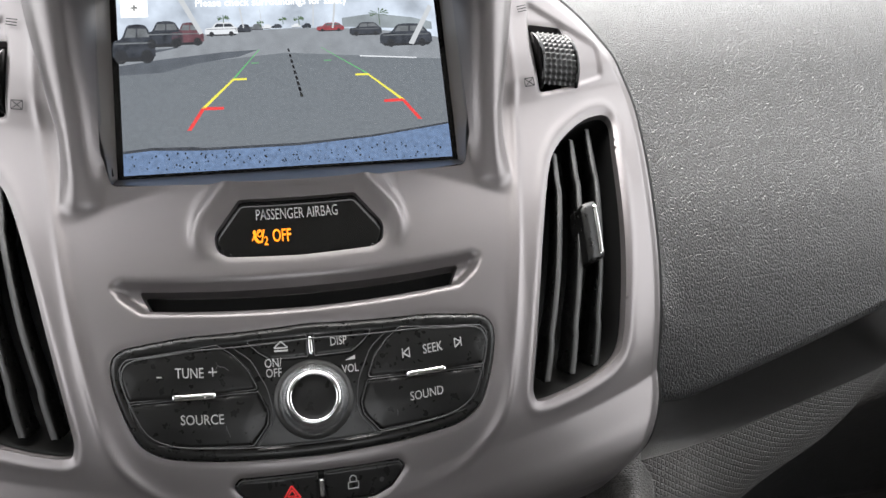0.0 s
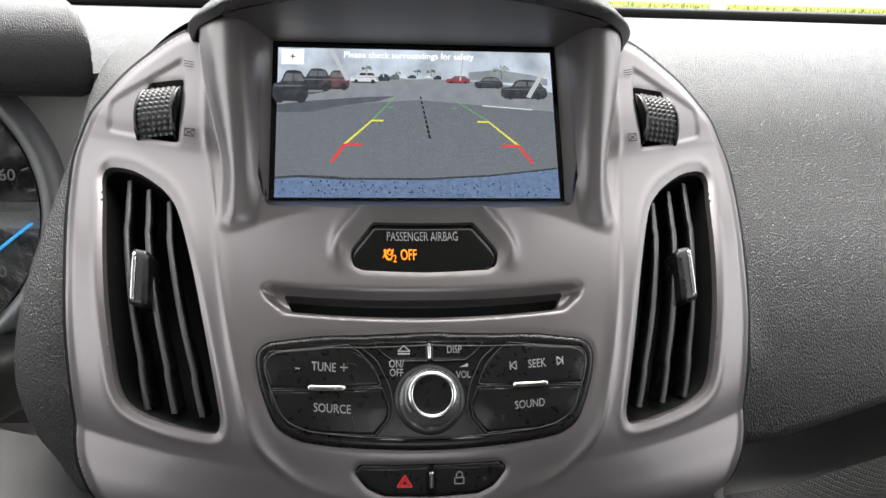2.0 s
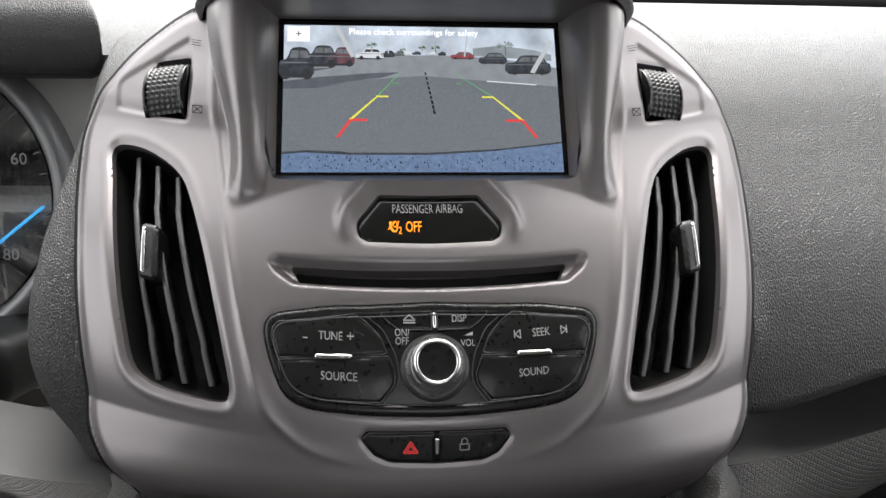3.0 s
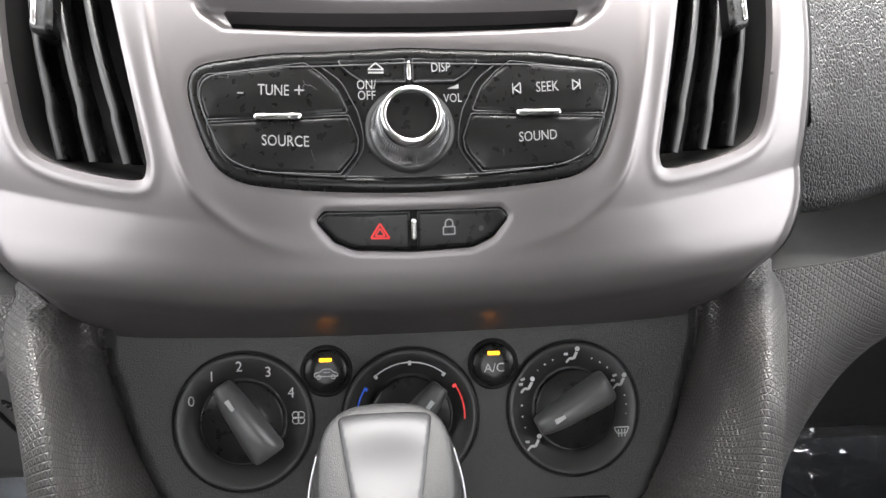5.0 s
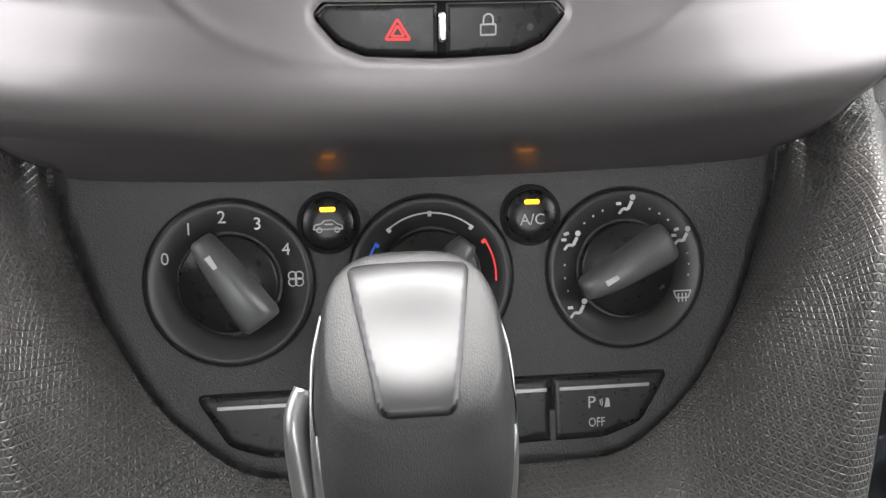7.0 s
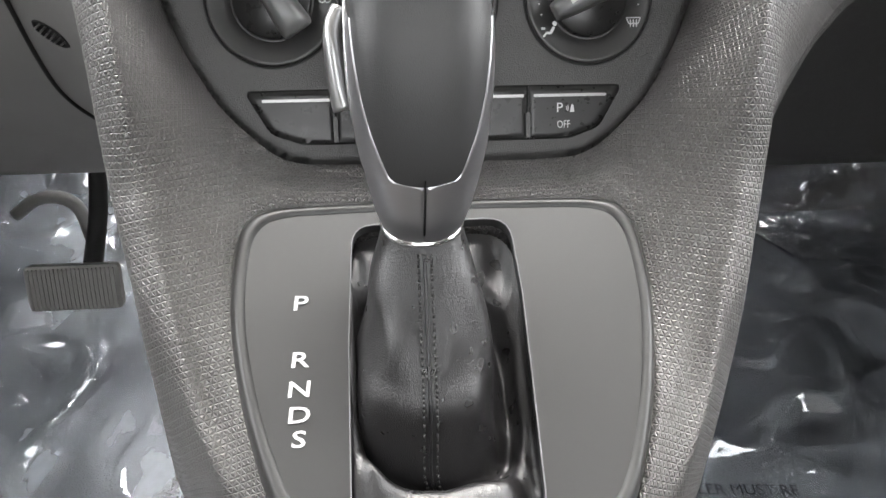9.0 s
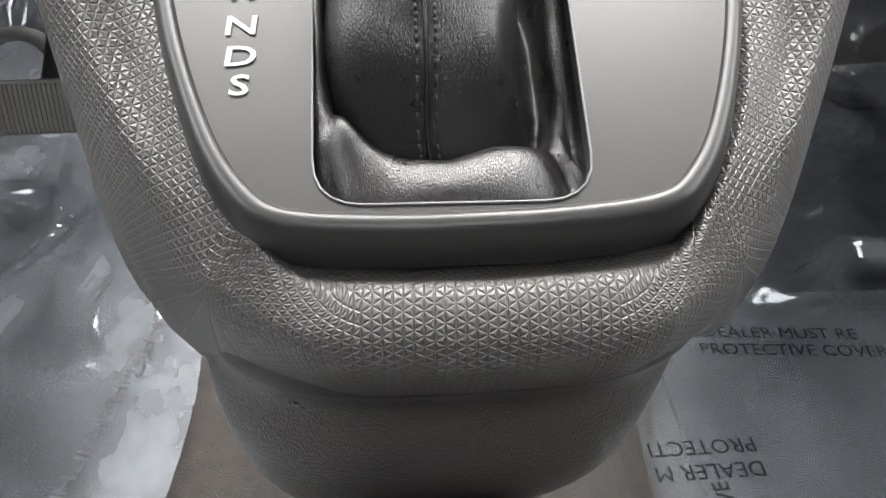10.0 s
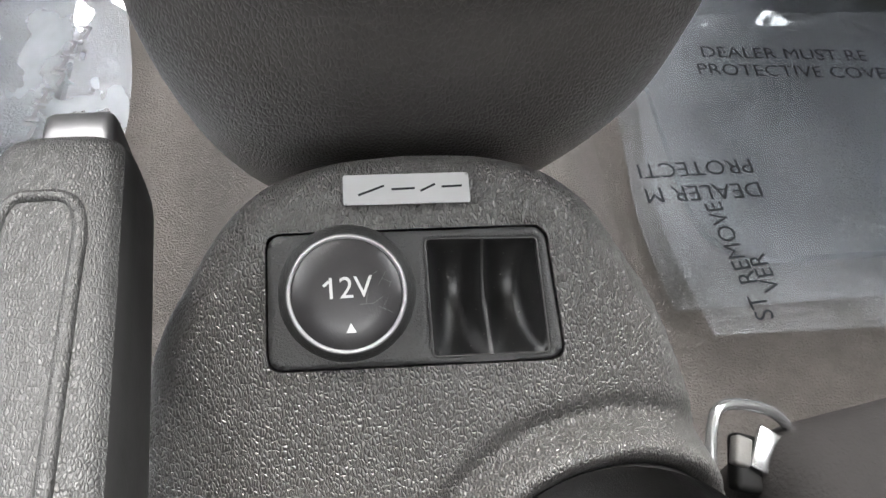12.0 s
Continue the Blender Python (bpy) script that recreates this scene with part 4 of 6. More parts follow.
arch[1] = front * [1.02, 1, 1] + [0, -.004, .005]
arch = np.array(arch)
part("cover", loft("cover", spline(arch.reshape(len(arch), -1), 36).reshape(36, 49, 3), LEATHER, closed=False, flip=True), hood)

# ---- heater controls ----
CLI_V, CLI_N = (0, .5145, .8575), (0, -.8575, .5145)
CLI = chart((0, .0240, .5261), CLI_V, CLI_N)


def cz(z):
    return (z - .527) / .8575


climate = thing("heater_panel", "black grained heater control panel with three rotary dials", "control panel")
CLI_EDGE = mirrored(np.vstack([[(0, .0260)], spline([(.1190, .0262), (.1185, .019), (.1165, .004), (.1127, -.0075), (.1045, -.0325), (.0915, -.0575), (.0765, -.0735),
                                                    (.0625, -.0825), (.045, -.0845), (0, -.0848)], 60)]))
part("plate", pad("plate", CLI, CLI_EDGE, PLASTIC, 0, -.012, .0022, round_off=.002), climate)


def dial(x, z, turn, r_in=.0158):
    """One rotary dial with a tapered finger grip; turn: degrees of its pointer from straight up, clockwise."""
    b = cz(z)
    d = part("dial", turned("dial", [(.0264, 0), (.0266, .0012), (.0258, .0022), (.0246, .0018), (r_in + .0012, .0010), (r_in + .0006, -.001)], CLI, x, b, PLATE, 72, False), climate)
    part("shadow_gap", turned("shadow_gap", [(.0275, .0004), (.0262, .0005)], CLI, x, b, DARK, 64, False), d)
    part("disc", turned("disc", [(r_in, -.001), (r_in, .0030), (r_in - .0008, .0038), (.001, .0038)], CLI, x, b, BUTTON, 64), d)
    a = radians(turn)
    ax, ay = np.array([np.sin(a), np.cos(a)]), np.array([np.cos(a), -np.sin(a)])
    rows = []
    for t, w, h in ((-1.02, .0020, .0060), (-.98, .0036, .0092), (-.7, .0048, .0112), (-.3, .0056, .0122), (.1, .0060, .0124), (.5, .0066, .0118), (.85, .0068, .0104), (1.0, .0060, .0080), (1.03, .0040, .0058)):
        c = np.array([x, b]) - ax * t * (r_in + .0006) + ay * .0018
        pr = []
        for s, k in ((-1, 0), (-.93, .55), (-.72, .9), (-.35, 1), (.2, 1), (.55, .92), (.85, .6), (1, 0)):
            q = c + ay * s * w
            pr.append(CLI(q[0], q[1], .0034 + (h - .0034) * k))
        rows.append(pr)
    rows = spline(np.array(rows).reshape(len(rows), -1), 28).reshape(28, 8, 3)
    part("grip", loft("grip", rows, DIAL_GRIP, closed=False, flip=True), d)
    for e in (0, -1):
        part("grip_end", mesh("grip_end", rows[e], [tuple(range(8)) if e else tuple(range(8))[::-1]], DIAL_GRIP), d)
    o = np.array([x, b]) + ay * .0018
    part("pointer", polys("pointer", CLI, [[o + ax * .0060 - ay * .0007, o + ax * .0105 - ay * .0010, o + ax * .0105 + ay * .0010, o + ax * .0060 + ay * .0007]], .0127, PRINT), d, "white pointer mark")
    return d


left, mid, right = dial(-.0657, .5118, -33), dial(-.0008, .5110, 40), dial(.0645, .5110, -118)


def spot(x, z, deg, r):
    return x + r * np.sin(radians(deg)), cz(z) + r * np.cos(radians(deg))


for text, deg in (("0", -66), ("1", -33), ("2", -3), ("3", 28), ("4", 61)):
    p = spot(-.0657, .5118, deg, .0212)
    lettering("numeral", text, CLI, p[0], p[1], .0056, .0022, PRINT, left)
p = spot(-.0657, .5118, 88, .0212)
part("fan_symbol", polys("fan_symbol", CLI, sum([ring(p[0] + .0015 * np.cos(a), p[1] + .0015 * np.sin(a), .0013, .0004, n=12) for a in np.radians([45, 135, 225, 315])], []), .0022, PRINT), left)
b0 = cz(.5110)
part("white_arc", polys("white_arc", CLI, ring(-.0008, b0, .0212, .0005, 50, 130, 20) + [bar((-.0008, b0 + .0200), (-.0008, b0 + .0218), .0012)] +
                        [bar(spot(-.0008, .5110, s * 40, .0200), spot(-.0008, .5110, s * 40, .0216), .0012) for s in (1, -1)], .0022, PRINT), mid)
part("blue_arc", polys("blue_arc", CLI, ring(-.0008, b0, .0212, .0006, 146, 185, 12) + [bar(spot(-.0008, .5110, -57, .0200), spot(-.0008, .5110, -57, .0216), .0012)], .0022, PRINT_BLUE), mid)
part("red_arc", polys("red_arc", CLI, ring(-.0008, b0, .0212, .0006, -5, 34, 12) + [bar(spot(-.0008, .5110, 57, .0200), spot(-.0008, .5110, 57, .0216), .0012)], .0022, PRINT_RED), mid)


def sitter(px, pb, arrows):
    k = 1.4
    line = [((.0014, .0009), (.0004, -.0010), .0008), ((.0004, -.0010), (-.0008, -.0008), .0007), ((-.0008, -.0008), (-.0018, -.0020), .0006)]
    if arrows > 0:
        line.append(((-.0024, .0004), (-.0012, .0004), .0007))
    if arrows > 1:
        line.append(((-.0018, .0016), (-.0006, .0020), .0007))
    s = [circle(px + .0016 * k, pb + .0018 * k, .0007 * k, 10)]
    return s + [bar((px + k * a0[0], pb + k * a0[1]), (px + k * b0_[0], pb + k * b0_[1]), k * w) for a0, b0_, w in line]


for deg, k in ((-127, 1), (-62, 2), (0, 1), (62, 2)):
    part("mode_symbol", polys("mode_symbol", CLI, sitter(*spot(.0645, .5110, deg, .0212), k), .0022, PRINT), right, "white air direction symbol")
p = spot(.0645, .5110, 117, .0212)
screen_mark = [bar((p[0] - .0030, p[1] + .0014), (p[0] + .0030, p[1] + .0014), .0005), bar((p[0] - .0030, p[1] + .0014), (p[0] - .0020, p[1] - .0010), .0005), bar((p[0] + .0030, p[1] + .0014), (p[0] + .0020, p[1] - .0010), .0005),
               bar((p[0] - .0020, p[1] - .0010), (p[0] + .0020, p[1] - .0010), .0005)]
screen_mark += [bar((p[0] + i * .0013, p[1] - .0024), (p[0] + i * .0013, p[1] + .0006), .0005) for i in (-1, 0, 1)]
part("defrost_symbol", polys("defrost_symbol", CLI, screen_mark, .0022, PRINT), right, "white defrost symbol")
for deg in (-108, -96, -84, -42, -32, -22, 22, 32, 42, 78, 88, 98):
    part("dot", polys("dot", CLI, [circle(*spot(.0645, .5110, deg, .0212), .0004, 6)], .0022, PRINT), right)
for x, text in ((-.0334, ""), (.0326, "A/C")):
    bt = part("push_button", turned("push_button", [(.0084, -.001), (.0084, .0026), (.0078, .0034), (.0040, .0037), (.0005, .0038)], CLI, x, .0004, BUTTON, 40), climate)
    part("button_well", turned("button_well", [(.0102, .0003), (.0096, .0008), (.0086, .0004)], CLI, x, .0004, DARK, 40, False), bt)
    part("amber_lamp", pad("amber_lamp", CLI, fillet([(x - .0024, .0042), (x + .0024, .0042), (x + .0024, .0056), (x - .0024, .0056)], .0004), AMBER, .0040, .003, .0005), bt, "lit amber lamp")
    if text:
        lettering("lettering", text, CLI, x, -.0010, .0050, .0041, PRINT, bt)
    else:
        sh = [(x - .0046, -.0014), (x - .0042, .0000), (x - .0022, .0004), (x - .0010, .0014), (x + .0016, .0014), (x + .0030, .0002), (x + .0044, -.0002), (x + .0046, -.0014)]
        part("car_symbol", polys("car_symbol", CLI, [bar(a, c, .0004) for a, c in zip(sh, sh[1:] + sh[:1])] + ring(x - .0028, -.0016, .0008, .0004, n=10) + ring(x + .0028, -.0016, .0008, .0004, n=10) + [bar((x - .0012, .0002), (x + .0016, .0002), .0004)], .0041, PRINT), bt)

# switch bank
bank = thing("switch_bank", "row of black blank switches with silver strips", "switch")
BANK = mirrored(fillet([(0, cz(.4812)), (.0780, cz(.4808)), (.0778, cz(.4785)), (.0690, cz(.4655)), (.0560, cz(.4616)), (0, cz(.4612))], [0, .002, .002, .008, .006, 0]))
part("frame", pad("frame", CLI, BANK, DARK, .0008, -.002, .0016, round_off=.0006), bank)
for x0, x1 in ((-.0770, -.0428), (-.0418, -.0020), (-.0010, .0376), (.0386, .0770)):
    o = np.array(BANK)
    o = shrunk(o, .0009)
    o = np.array([(min(max(q[0], x0), x1), q[1]) for q in o])
    keep = [o[0]]
    for q in o[1:]:
        if np.hypot(*(q - keep[-1])) > 1e-6:
            keep.append(q)
    part("switch", pad("switch", CLI, np.array(keep), BUTTON, .0018, 0, .0012, round_off=.0006), bank)
    xa, xb = max(x0, -.0740) + .0022, min(x1, .0728) - .0012
    part("silver_strip", pad("silver_strip", CLI, fillet([(xa, cz(.4776)), (xb, cz(.4776)), (xb, cz(.4766)), (xa, cz(.4766))], .0002), SATIN_SOFT, .0023, .001, .0006), bank, "thin silver strip")
for x in (-.0423, .0381):
    part("chrome_peg", pad("chrome_peg", CLI, fillet([(x - .0009, cz(.4712)), (x + .0009, cz(.4712)), (x + .0009, cz(.4622)), (x - .0009, cz(.4622))], .0004), PLATE, .0024, 0, .0005), bank)
lettering("lettering", "P", CLI, .0516, cz(.4725), .0058, .0021, PRINT, bank)
lettering("lettering", "OFF", CLI, .0533, cz(.4666), .0044, .0021, PRINT, bank, stretch=.75)
part("sensor_symbol", polys("sensor_symbol", CLI, [[(.0560, cz(.4710)), (.0580, cz(.4710)), (.0576, cz(.4735)), (.0567, cz(.4738))]] + ring(.0535, cz(.4725), .0012, .0003, -40, 40, 6) + ring(.0535, cz(.4725), .0019, .0003, -40, 40, 6), .0021, PRINT), bank)

# ---- woven-look surround: rows across the console from the dash down to its rear end ----
# each row: centre, inner edge, inner ridge, outer ridge, outer side, hidden lower side, as (x, y, z) for the right half
ROWS_S = [
    [(0, .040, .552), (.1240, .038, .549), (.1310, .037, .560), (.1460, .040, .5630), (.158, .044, .553), (.166, .060, .530)],
    [(0, .030, .535), (.1215, .0305, .541), (.1245, .009, .5515), (.1320, .005, .5580), (.1430, .006, .546), (.150, .030, .515)],
    [(0, .016, .513), (.1155, .0165, .520), (.1190, -.011, .533), (.1195, -.0235, .5510), (.1305, -.023, .535), (.136, .003, .490)],
    [(0, .001, .490), (.1045, .0020, .4970), (.1110, -.035, .514), (.1140, -.0415, .5285), (.1255, -.041, .510), (.128, -.020, .455)],
    [(0, -.012, .470), (.0905, -.0115, .4745), (.1070, -.0490, .4940), (.1120, -.0535, .5045), (.1232, -.053, .487), (.124, -.035, .420)],
    [(0, -.0270, .4475), (.0830, -.0240, .4590), (.1052, -.0590, .4760), (.1112, -.0635, .4775), (.1212, -.062, .469), (.121, -.050, .390)],
    [(0, -.0430, .4490), (.0815, -.0400, .4510), (.1030, -.0660, .4650), (.1085, -.0715, .4670), (.1195, -.068, .460), (.1195, -.058, .378)],
    [(0, -.0580, .4390), (.0800, -.0560, .4440), (.1010, -.0720, .4570), (.1065, -.0780, .4575), (.1177, -.0735, .452), (.118, -.066, .365)],
    [(0, -.0900, .4240), (.0800, -.0900, .4280), (.0945, -.0880, .4370), (.1000, -.0950, .4390), (.1130, -.0880, .432), (.1175, -.084, .350)],
    [(0, -.1250, .4070), (.0740, -.1250, .4110), (.0880, -.1080, .4160), (.0940, -.1130, .4190), (.1090, -.1000, .405), (.1120, -.098, .340)],
    [(0, -.1580, .3920), (.0620, -.1500, .3980), (.0770, -.1360, .4000), (.0850, -.1320, .4010), (.1020, -.1150, .380), (.1040, -.112, .335)],
    [(0, -.1740, .3880), (.0520, -.1650, .3870), (.0690, -.1520, .3860), (.0800, -.1420, .3840), (.0960, -.1260, .365), (.0970, -.121, .332)],
    [(0, -.1835, .3800), (.0470, -.1755, .3770), (.0640, -.1620, .3740), (.0760, -.1500, .3700), (.0910, -.1330, .353), (.0915, -.128, .330)],
    [(0, -.1840, .3680), (.0440, -.1765, .3650), (.0600, -.1640, .3610), (.0720, -.1520, .3560), (.0860, -.1370, .343), (.0860, -.133, .328)],
    [(0, -.1775, .3540), (.0410, -.1710, .3510), (.0560, -.1600, .3450), (.0680, -.1490, .3380), (.0800, -.1380, .330), (.0800, -.135, .321)],
    [(0, -.1700, .3430), (.0390, -.1640, .3405), (.0530, -.1540, .3345), (.0640, -.1440, .3280), (.0740, -.1350, .322), (.0740, -.133, .316)],
]


def across(row, n=97, sink=0.0, tuck=False):
    """Full row from its right half; the middle lies lower by sink, under the plates."""
    h = np.array(row, float)
    c, i = h[0] - [0, 0, sink], h[1]
    if tuck:
        under = i + (i - h[2]) * .30
        extra = [np.array([.40 * i[0], c[1], c[2]]), np.array([.78 * i[0], .6 * c[1] + .4 * under[1], .6 * c[2] + .4 * under[2] - .004]), under]
    else:
        extra = [c + (i - c) * [.35, .1, .1], c + (i - c) * [.72, .2, .2], c + (i - c) * [.93, .7, .7]]
    full = np.vstack([(h[1:] * [-1, 1, 1])[::-1], [e * [-1, 1, 1] for e in extra[::-1]], [c], extra, h[1:]])
    u = np.linspace(0, len(full) - 1, 8 * (n - 1) + 1)
    lines = np.stack([np.interp(u, np.arange(len(full)), full[:, k]) for k in range(3)], -1)
    wide = np.pad(lines, ((9, 9), (0, 0)), mode="edge")
    soft = sum(wide[k:k + len(lines)] for k in range(19)) / 19
    return .7 * soft[::8] + .3 * spline(full, n)


SINK = [.010, .010, .010, .014, .018, .001, 0, .030, .030, .030, .014, 0, 0, 0, 0, 0]
S0 = np.array([across(r, sink=k, tuck=i in (0, 1, 2, 3, 7, 8, 9, 10)) for i, (r, k) in enumerate(zip(ROWS_S, SINK))])
SURF = spline(S0.reshape(len(S0), -1), 120).reshape(120, 97, 3)
even_rows = np.pad(SURF, ((5, 5), (0, 0), (0, 0)), mode="edge")
even_rows = sum(even_rows[k:k + 120] for k in range(11)) / 11
blend = np.interp(np.arange(97), [17, 21, 75, 79], [0, 1, 1, 0])[None, :, None] * np.interp(np.arange(120), [0, 8, 80, 88], [0, 1, 1, 0])[:, None, None]
SURF = SURF * (1 - blend) + even_rows * blend
surround = thing("console_surround", "dark embossed woven-pattern plastic console surround", "centre console")

# the lattice follows the U-shaped ridge: length along it, and length across it
RL, RR, RB = 15, 81, 98
ridge = np.vstack([SURF[:RB, RL], SURF[RB, RL:RR + 1], SURF[:RB, RR][::-1]])
for _ in range(12):
    ridge[1:-1] = (ridge[:-2] + 2 * ridge[1:-1] + ridge[2:]) / 4
ridge = np.vstack([ridge[0] + (ridge[0] - ridge[4]) * 6, ridge, ridge[-1] + (ridge[-1] - ridge[-5]) * 6])
seg = np.diff(ridge, axis=0)
run = np.r_[0, np.cumsum(np.linalg.norm(seg, axis=1))]
flat_p = SURF.reshape(-1, 3)
best, along = np.full(len(flat_p), 1e9), np.zeros(len(flat_p))
for k in range(len(seg)):
    t = np.clip(((flat_p - ridge[k]) @ seg[k]) / max(seg[k] @ seg[k], 1e-12), 0, 1)
    gap = np.linalg.norm(flat_p - ridge[k] - t[:, None] * seg[k], axis=1)
    m = gap < best
    best[m], along[m] = gap[m], run[k] + t[m] * (run[k + 1] - run[k])
row_of, col_of = np.divmod(np.arange(len(flat_p)), 97)
inside = (row_of < RB) & (col_of > RL) & (col_of < RR)
SURF_UV = np.c_[along, np.where(inside, -best, best)].reshape(120, 97, 2)
# on the limbs, straight across the ridge from row to row
for col, base, turn in ((RL, 1, 1), (RR, len(ridge) - 2, -1)):
    mine = slice(0, 49) if col == RL else slice(49, 97)
    for r in range(RB):
        mid = base + turn * r
        way = ridge[min(mid + 9, len(ridge) - 1)] - ridge[max(mid - 9, 0)]
        way /= np.linalg.norm(way)
        off = SURF[r] - SURF[r, col]
        step = np.diff(SURF[r], axis=0)
        step = np.linalg.norm(step - (step @ way)[:, None] * way, axis=1)
        wide = np.r_[0, np.cumsum(step)]
        own = np.stack([run[mid] + off @ way, (wide[col] - wide) * turn], -1)[mine]
        k = np.full(97, min(max((r - 74) / 20, 0), 1))
        if r >= 80:
            k = np.maximum(k, np.clip(1 - (np.abs(np.arange(97) - 48) - 10) / 13, 0, 1))
        k = k[mine, None]
        SURF_UV[r, mine] = own * (1 - k) + SURF_UV[r, mine] * k
for _ in range(4):
    SURF_UV[1:-1] = (SURF_UV[:-2] + 2 * SURF_UV[1:-1] + SURF_UV[2:]) / 4
lengths = grid_uv(SURF)
SURF_BRIDGE = np.stack([lengths[:, :, 1], lengths[:, :, 0]], -1)
for name, r0, r1, c0, c1 in (("left_limb", 0, 86, 0, 31), ("right_limb", 0, 86, 65, 96), ("bridge", 0, 86, 31, 65), ("rear_rim", 86, 119, 0, 96)):
    part(name, loft(name, SURF[r0:r1 + 1, c0:c1 + 1], WEAVE, closed=False, flip=True, uvs=(SURF_BRIDGE if name == "bridge" else SURF_UV)[r0:r1 + 1, c0:c1 + 1]), surround)

# ---- shift plate ----
PLT = chart((0, -.1, .4285), (0, .9048, .4258), (0, -.4258, .9048))


def pb(y):
    return (y + .1) / .9048


def shifted(o, dx):
    return np.array(o) + [dx, 0]


plate_half = spline([(0, pb(-.0470)), (.040, pb(-.0475)), (.0650, pb(-.0488)), (.0745, pb(-.0545)), (.0778, pb(-.0680)), (.0775, pb(-.0910)), (.0720, pb(-.1185)), (.0630, pb(-.1440)),
                     (.0540, pb(-.1580)), (.0440, pb(-.1640)), (.020, pb(-.1662)), (0, pb(-.1665))], 60)
PLATE_EDGE = shifted(mirrored(plate_half), -.0025)
GATE = fillet([(-.0365, pb(-.0570)), (.0245, pb(-.0555)), (.0262, pb(-.0850)), (.0255, pb(-.1608)), (-.0388, pb(-.1595)), (-.0385, pb(-.1000))], [.009, .010, .04, .012, .012, .05])
shift_plate = thing("shift_plate", "satin charcoal gear selector plate marked P R N D S", "gear selector plate")
rows = []
for e, h in ((.0054, -.0010), (.0049, -.0002), (.0045, .0003), (.0036, .0007), (.0024, .0008), (.0012, .0003), (.0002, -.0009), (-.0008, -.0030), (-.0018, -.0060), (-.0024, -.0090), (-.0026, -.0150)):
    q = shrunk(PLATE_EDGE, e)
    rows.append(PLT(q[:, 0], q[:, 1], np.full(len(q), h)))
part("skirt", loft("skirt", rows, PLATE), shift_plate, "rounded outer rim")
part("plate", pad("plate", PLT, shrunk(PLATE_EDGE, .0030), PLATE, -.0002, -.0056, .0010, holes=[GATE]), shift_plate)
part("gate_edge", strip("gate_edge", PLT, np.vstack([GATE, GATE[:1]]), .0005, .0003, EDGE, .0006), shift_plate, "thin pale edge of the gate")
for text, y in (("P", -.0856), ("R", -.1052), ("N", -.1148), ("D", -.1230), ("S", -.1305)):
    lettering("letter", text, PLT, -.0558, pb(y), .0080, .0003, PRINT, shift_plate, stretch=1.4, bold=.012, slant=.10)

# ---- gear lever ----
lever = thing("gear_lever", "black gear lever knob with silver top insert and leather boot", "gear lever")
LX = -.0115
a = np.linspace(0, 2 * np.pi, 48, endpoint=False)


def lever_ring(cy, z, hw, hd, tilt=0.0, e=2.6, dx=0.0):
    c, s = np.cos(a), np.sin(a)
    x = np.sign(c) * np.abs(c) ** (2 / e) * hw
    y = np.sign(s) * np.abs(s) ** (2 / e) * hd
    return np.stack([LX + dx + x, cy + y, z + y * np.tan(radians(tilt))], -1)


secs = [(-.0825, .4705, .0138, .0124, 8, 2.2), (-.0822, .4830, .0172, .0158, 8, 2.4), (-.0778, .5020, .0210, .0202, 9, 2.6), (-.0710, .5220, .0226, .0228, 10, 2.7), (-.0655, .5370, .0226, .0236, 13, 2.8),
        (-.0615, .5480, .0210, .0228, 16, 2.9), (-.0605, .5525, .0198, .0214, 17, 3.0), (-.0602, .5548, .0180, .0196, 17, 3.0), (-.0602, .5558, .0130, .0145, 17, 3.0), (-.0602, .5560, .004, .004, 17, 2.5)]
rows = spline(np.array([lever_ring(*s) for s in secs]).reshape(len(secs), -1), 130).reshape(130, 48, 3)
KNOBM = material("satin_black_knob", (.020, .020, .0205), .46, 0, .35, 1500, .1, 50, "leather", distance=.0001, spec=.4)
mean_z = rows[:, :, 2].mean(1)
part("knob", loft("knob", rows, KNOBM, caps=(True, True)), lever, "satin black knob")
ss = np.linspace(0, 1, 16)
for sx in (1, -1):
    shell = []
    for r, z in zip(rows, mean_z):
        if z > .5415:
            continue
        w = np.interp(z, [.4960, .4967, .4975, .4990, .5010, .5055, .5120, .5200, .5310, .5410], [0, .0085, .0104, .0114, .0122, .0140, .0165, .0186, .0203, .0212])
        c = r.mean(0)
        hw = r[0, 0] - LX
        back = np.vstack([r[24:], r[:1]])
        x = LX + sx * (hw + (min(w, .99 * hw) - hw) * ss)
        q = np.stack([x, np.interp(x, back[:, 0], back[:, 1]), np.interp(x, back[:, 0], back[:, 2])], -1)
        front = r[[5, 3, 1]] if sx > 0 else r[[19, 21, 23]]
        q = np.vstack([front, q])
        out = (q - c) * [1, 1, 0]
        out /= np.linalg.norm(out, axis=1)[:, None]
        lift = .0004 * np.ones(len(q))
        lift[-1] = .0
        shell.append(q + out * lift[:, None])
    part("side_panel", loft("side_panel", shell, KNOB_SILVER, closed=False, flip=sx < 0), lever, "satin gunmetal side panel")
TOPC = chart((LX, -.0602, .5562), (0, .9563, .2924), (0, -.2924, .9563))
ins = fillet([(-.0078, -.0215), (.0078, -.0215), (.0143, .0165), (-.0143, .0165)], [.0028, .0028, .002, .002])
kv = rows.reshape(-1, 3) - np.array([LX, -.0602, .5562])
kx, kb, kh = kv[:, 0], kv @ np.array([0, .9563, .2924]), kv @ np.array([0, -.2924, .9563])
ok = kh > -.022
kx, kb, kh = kx[ok], kb[ok], kh[ok]


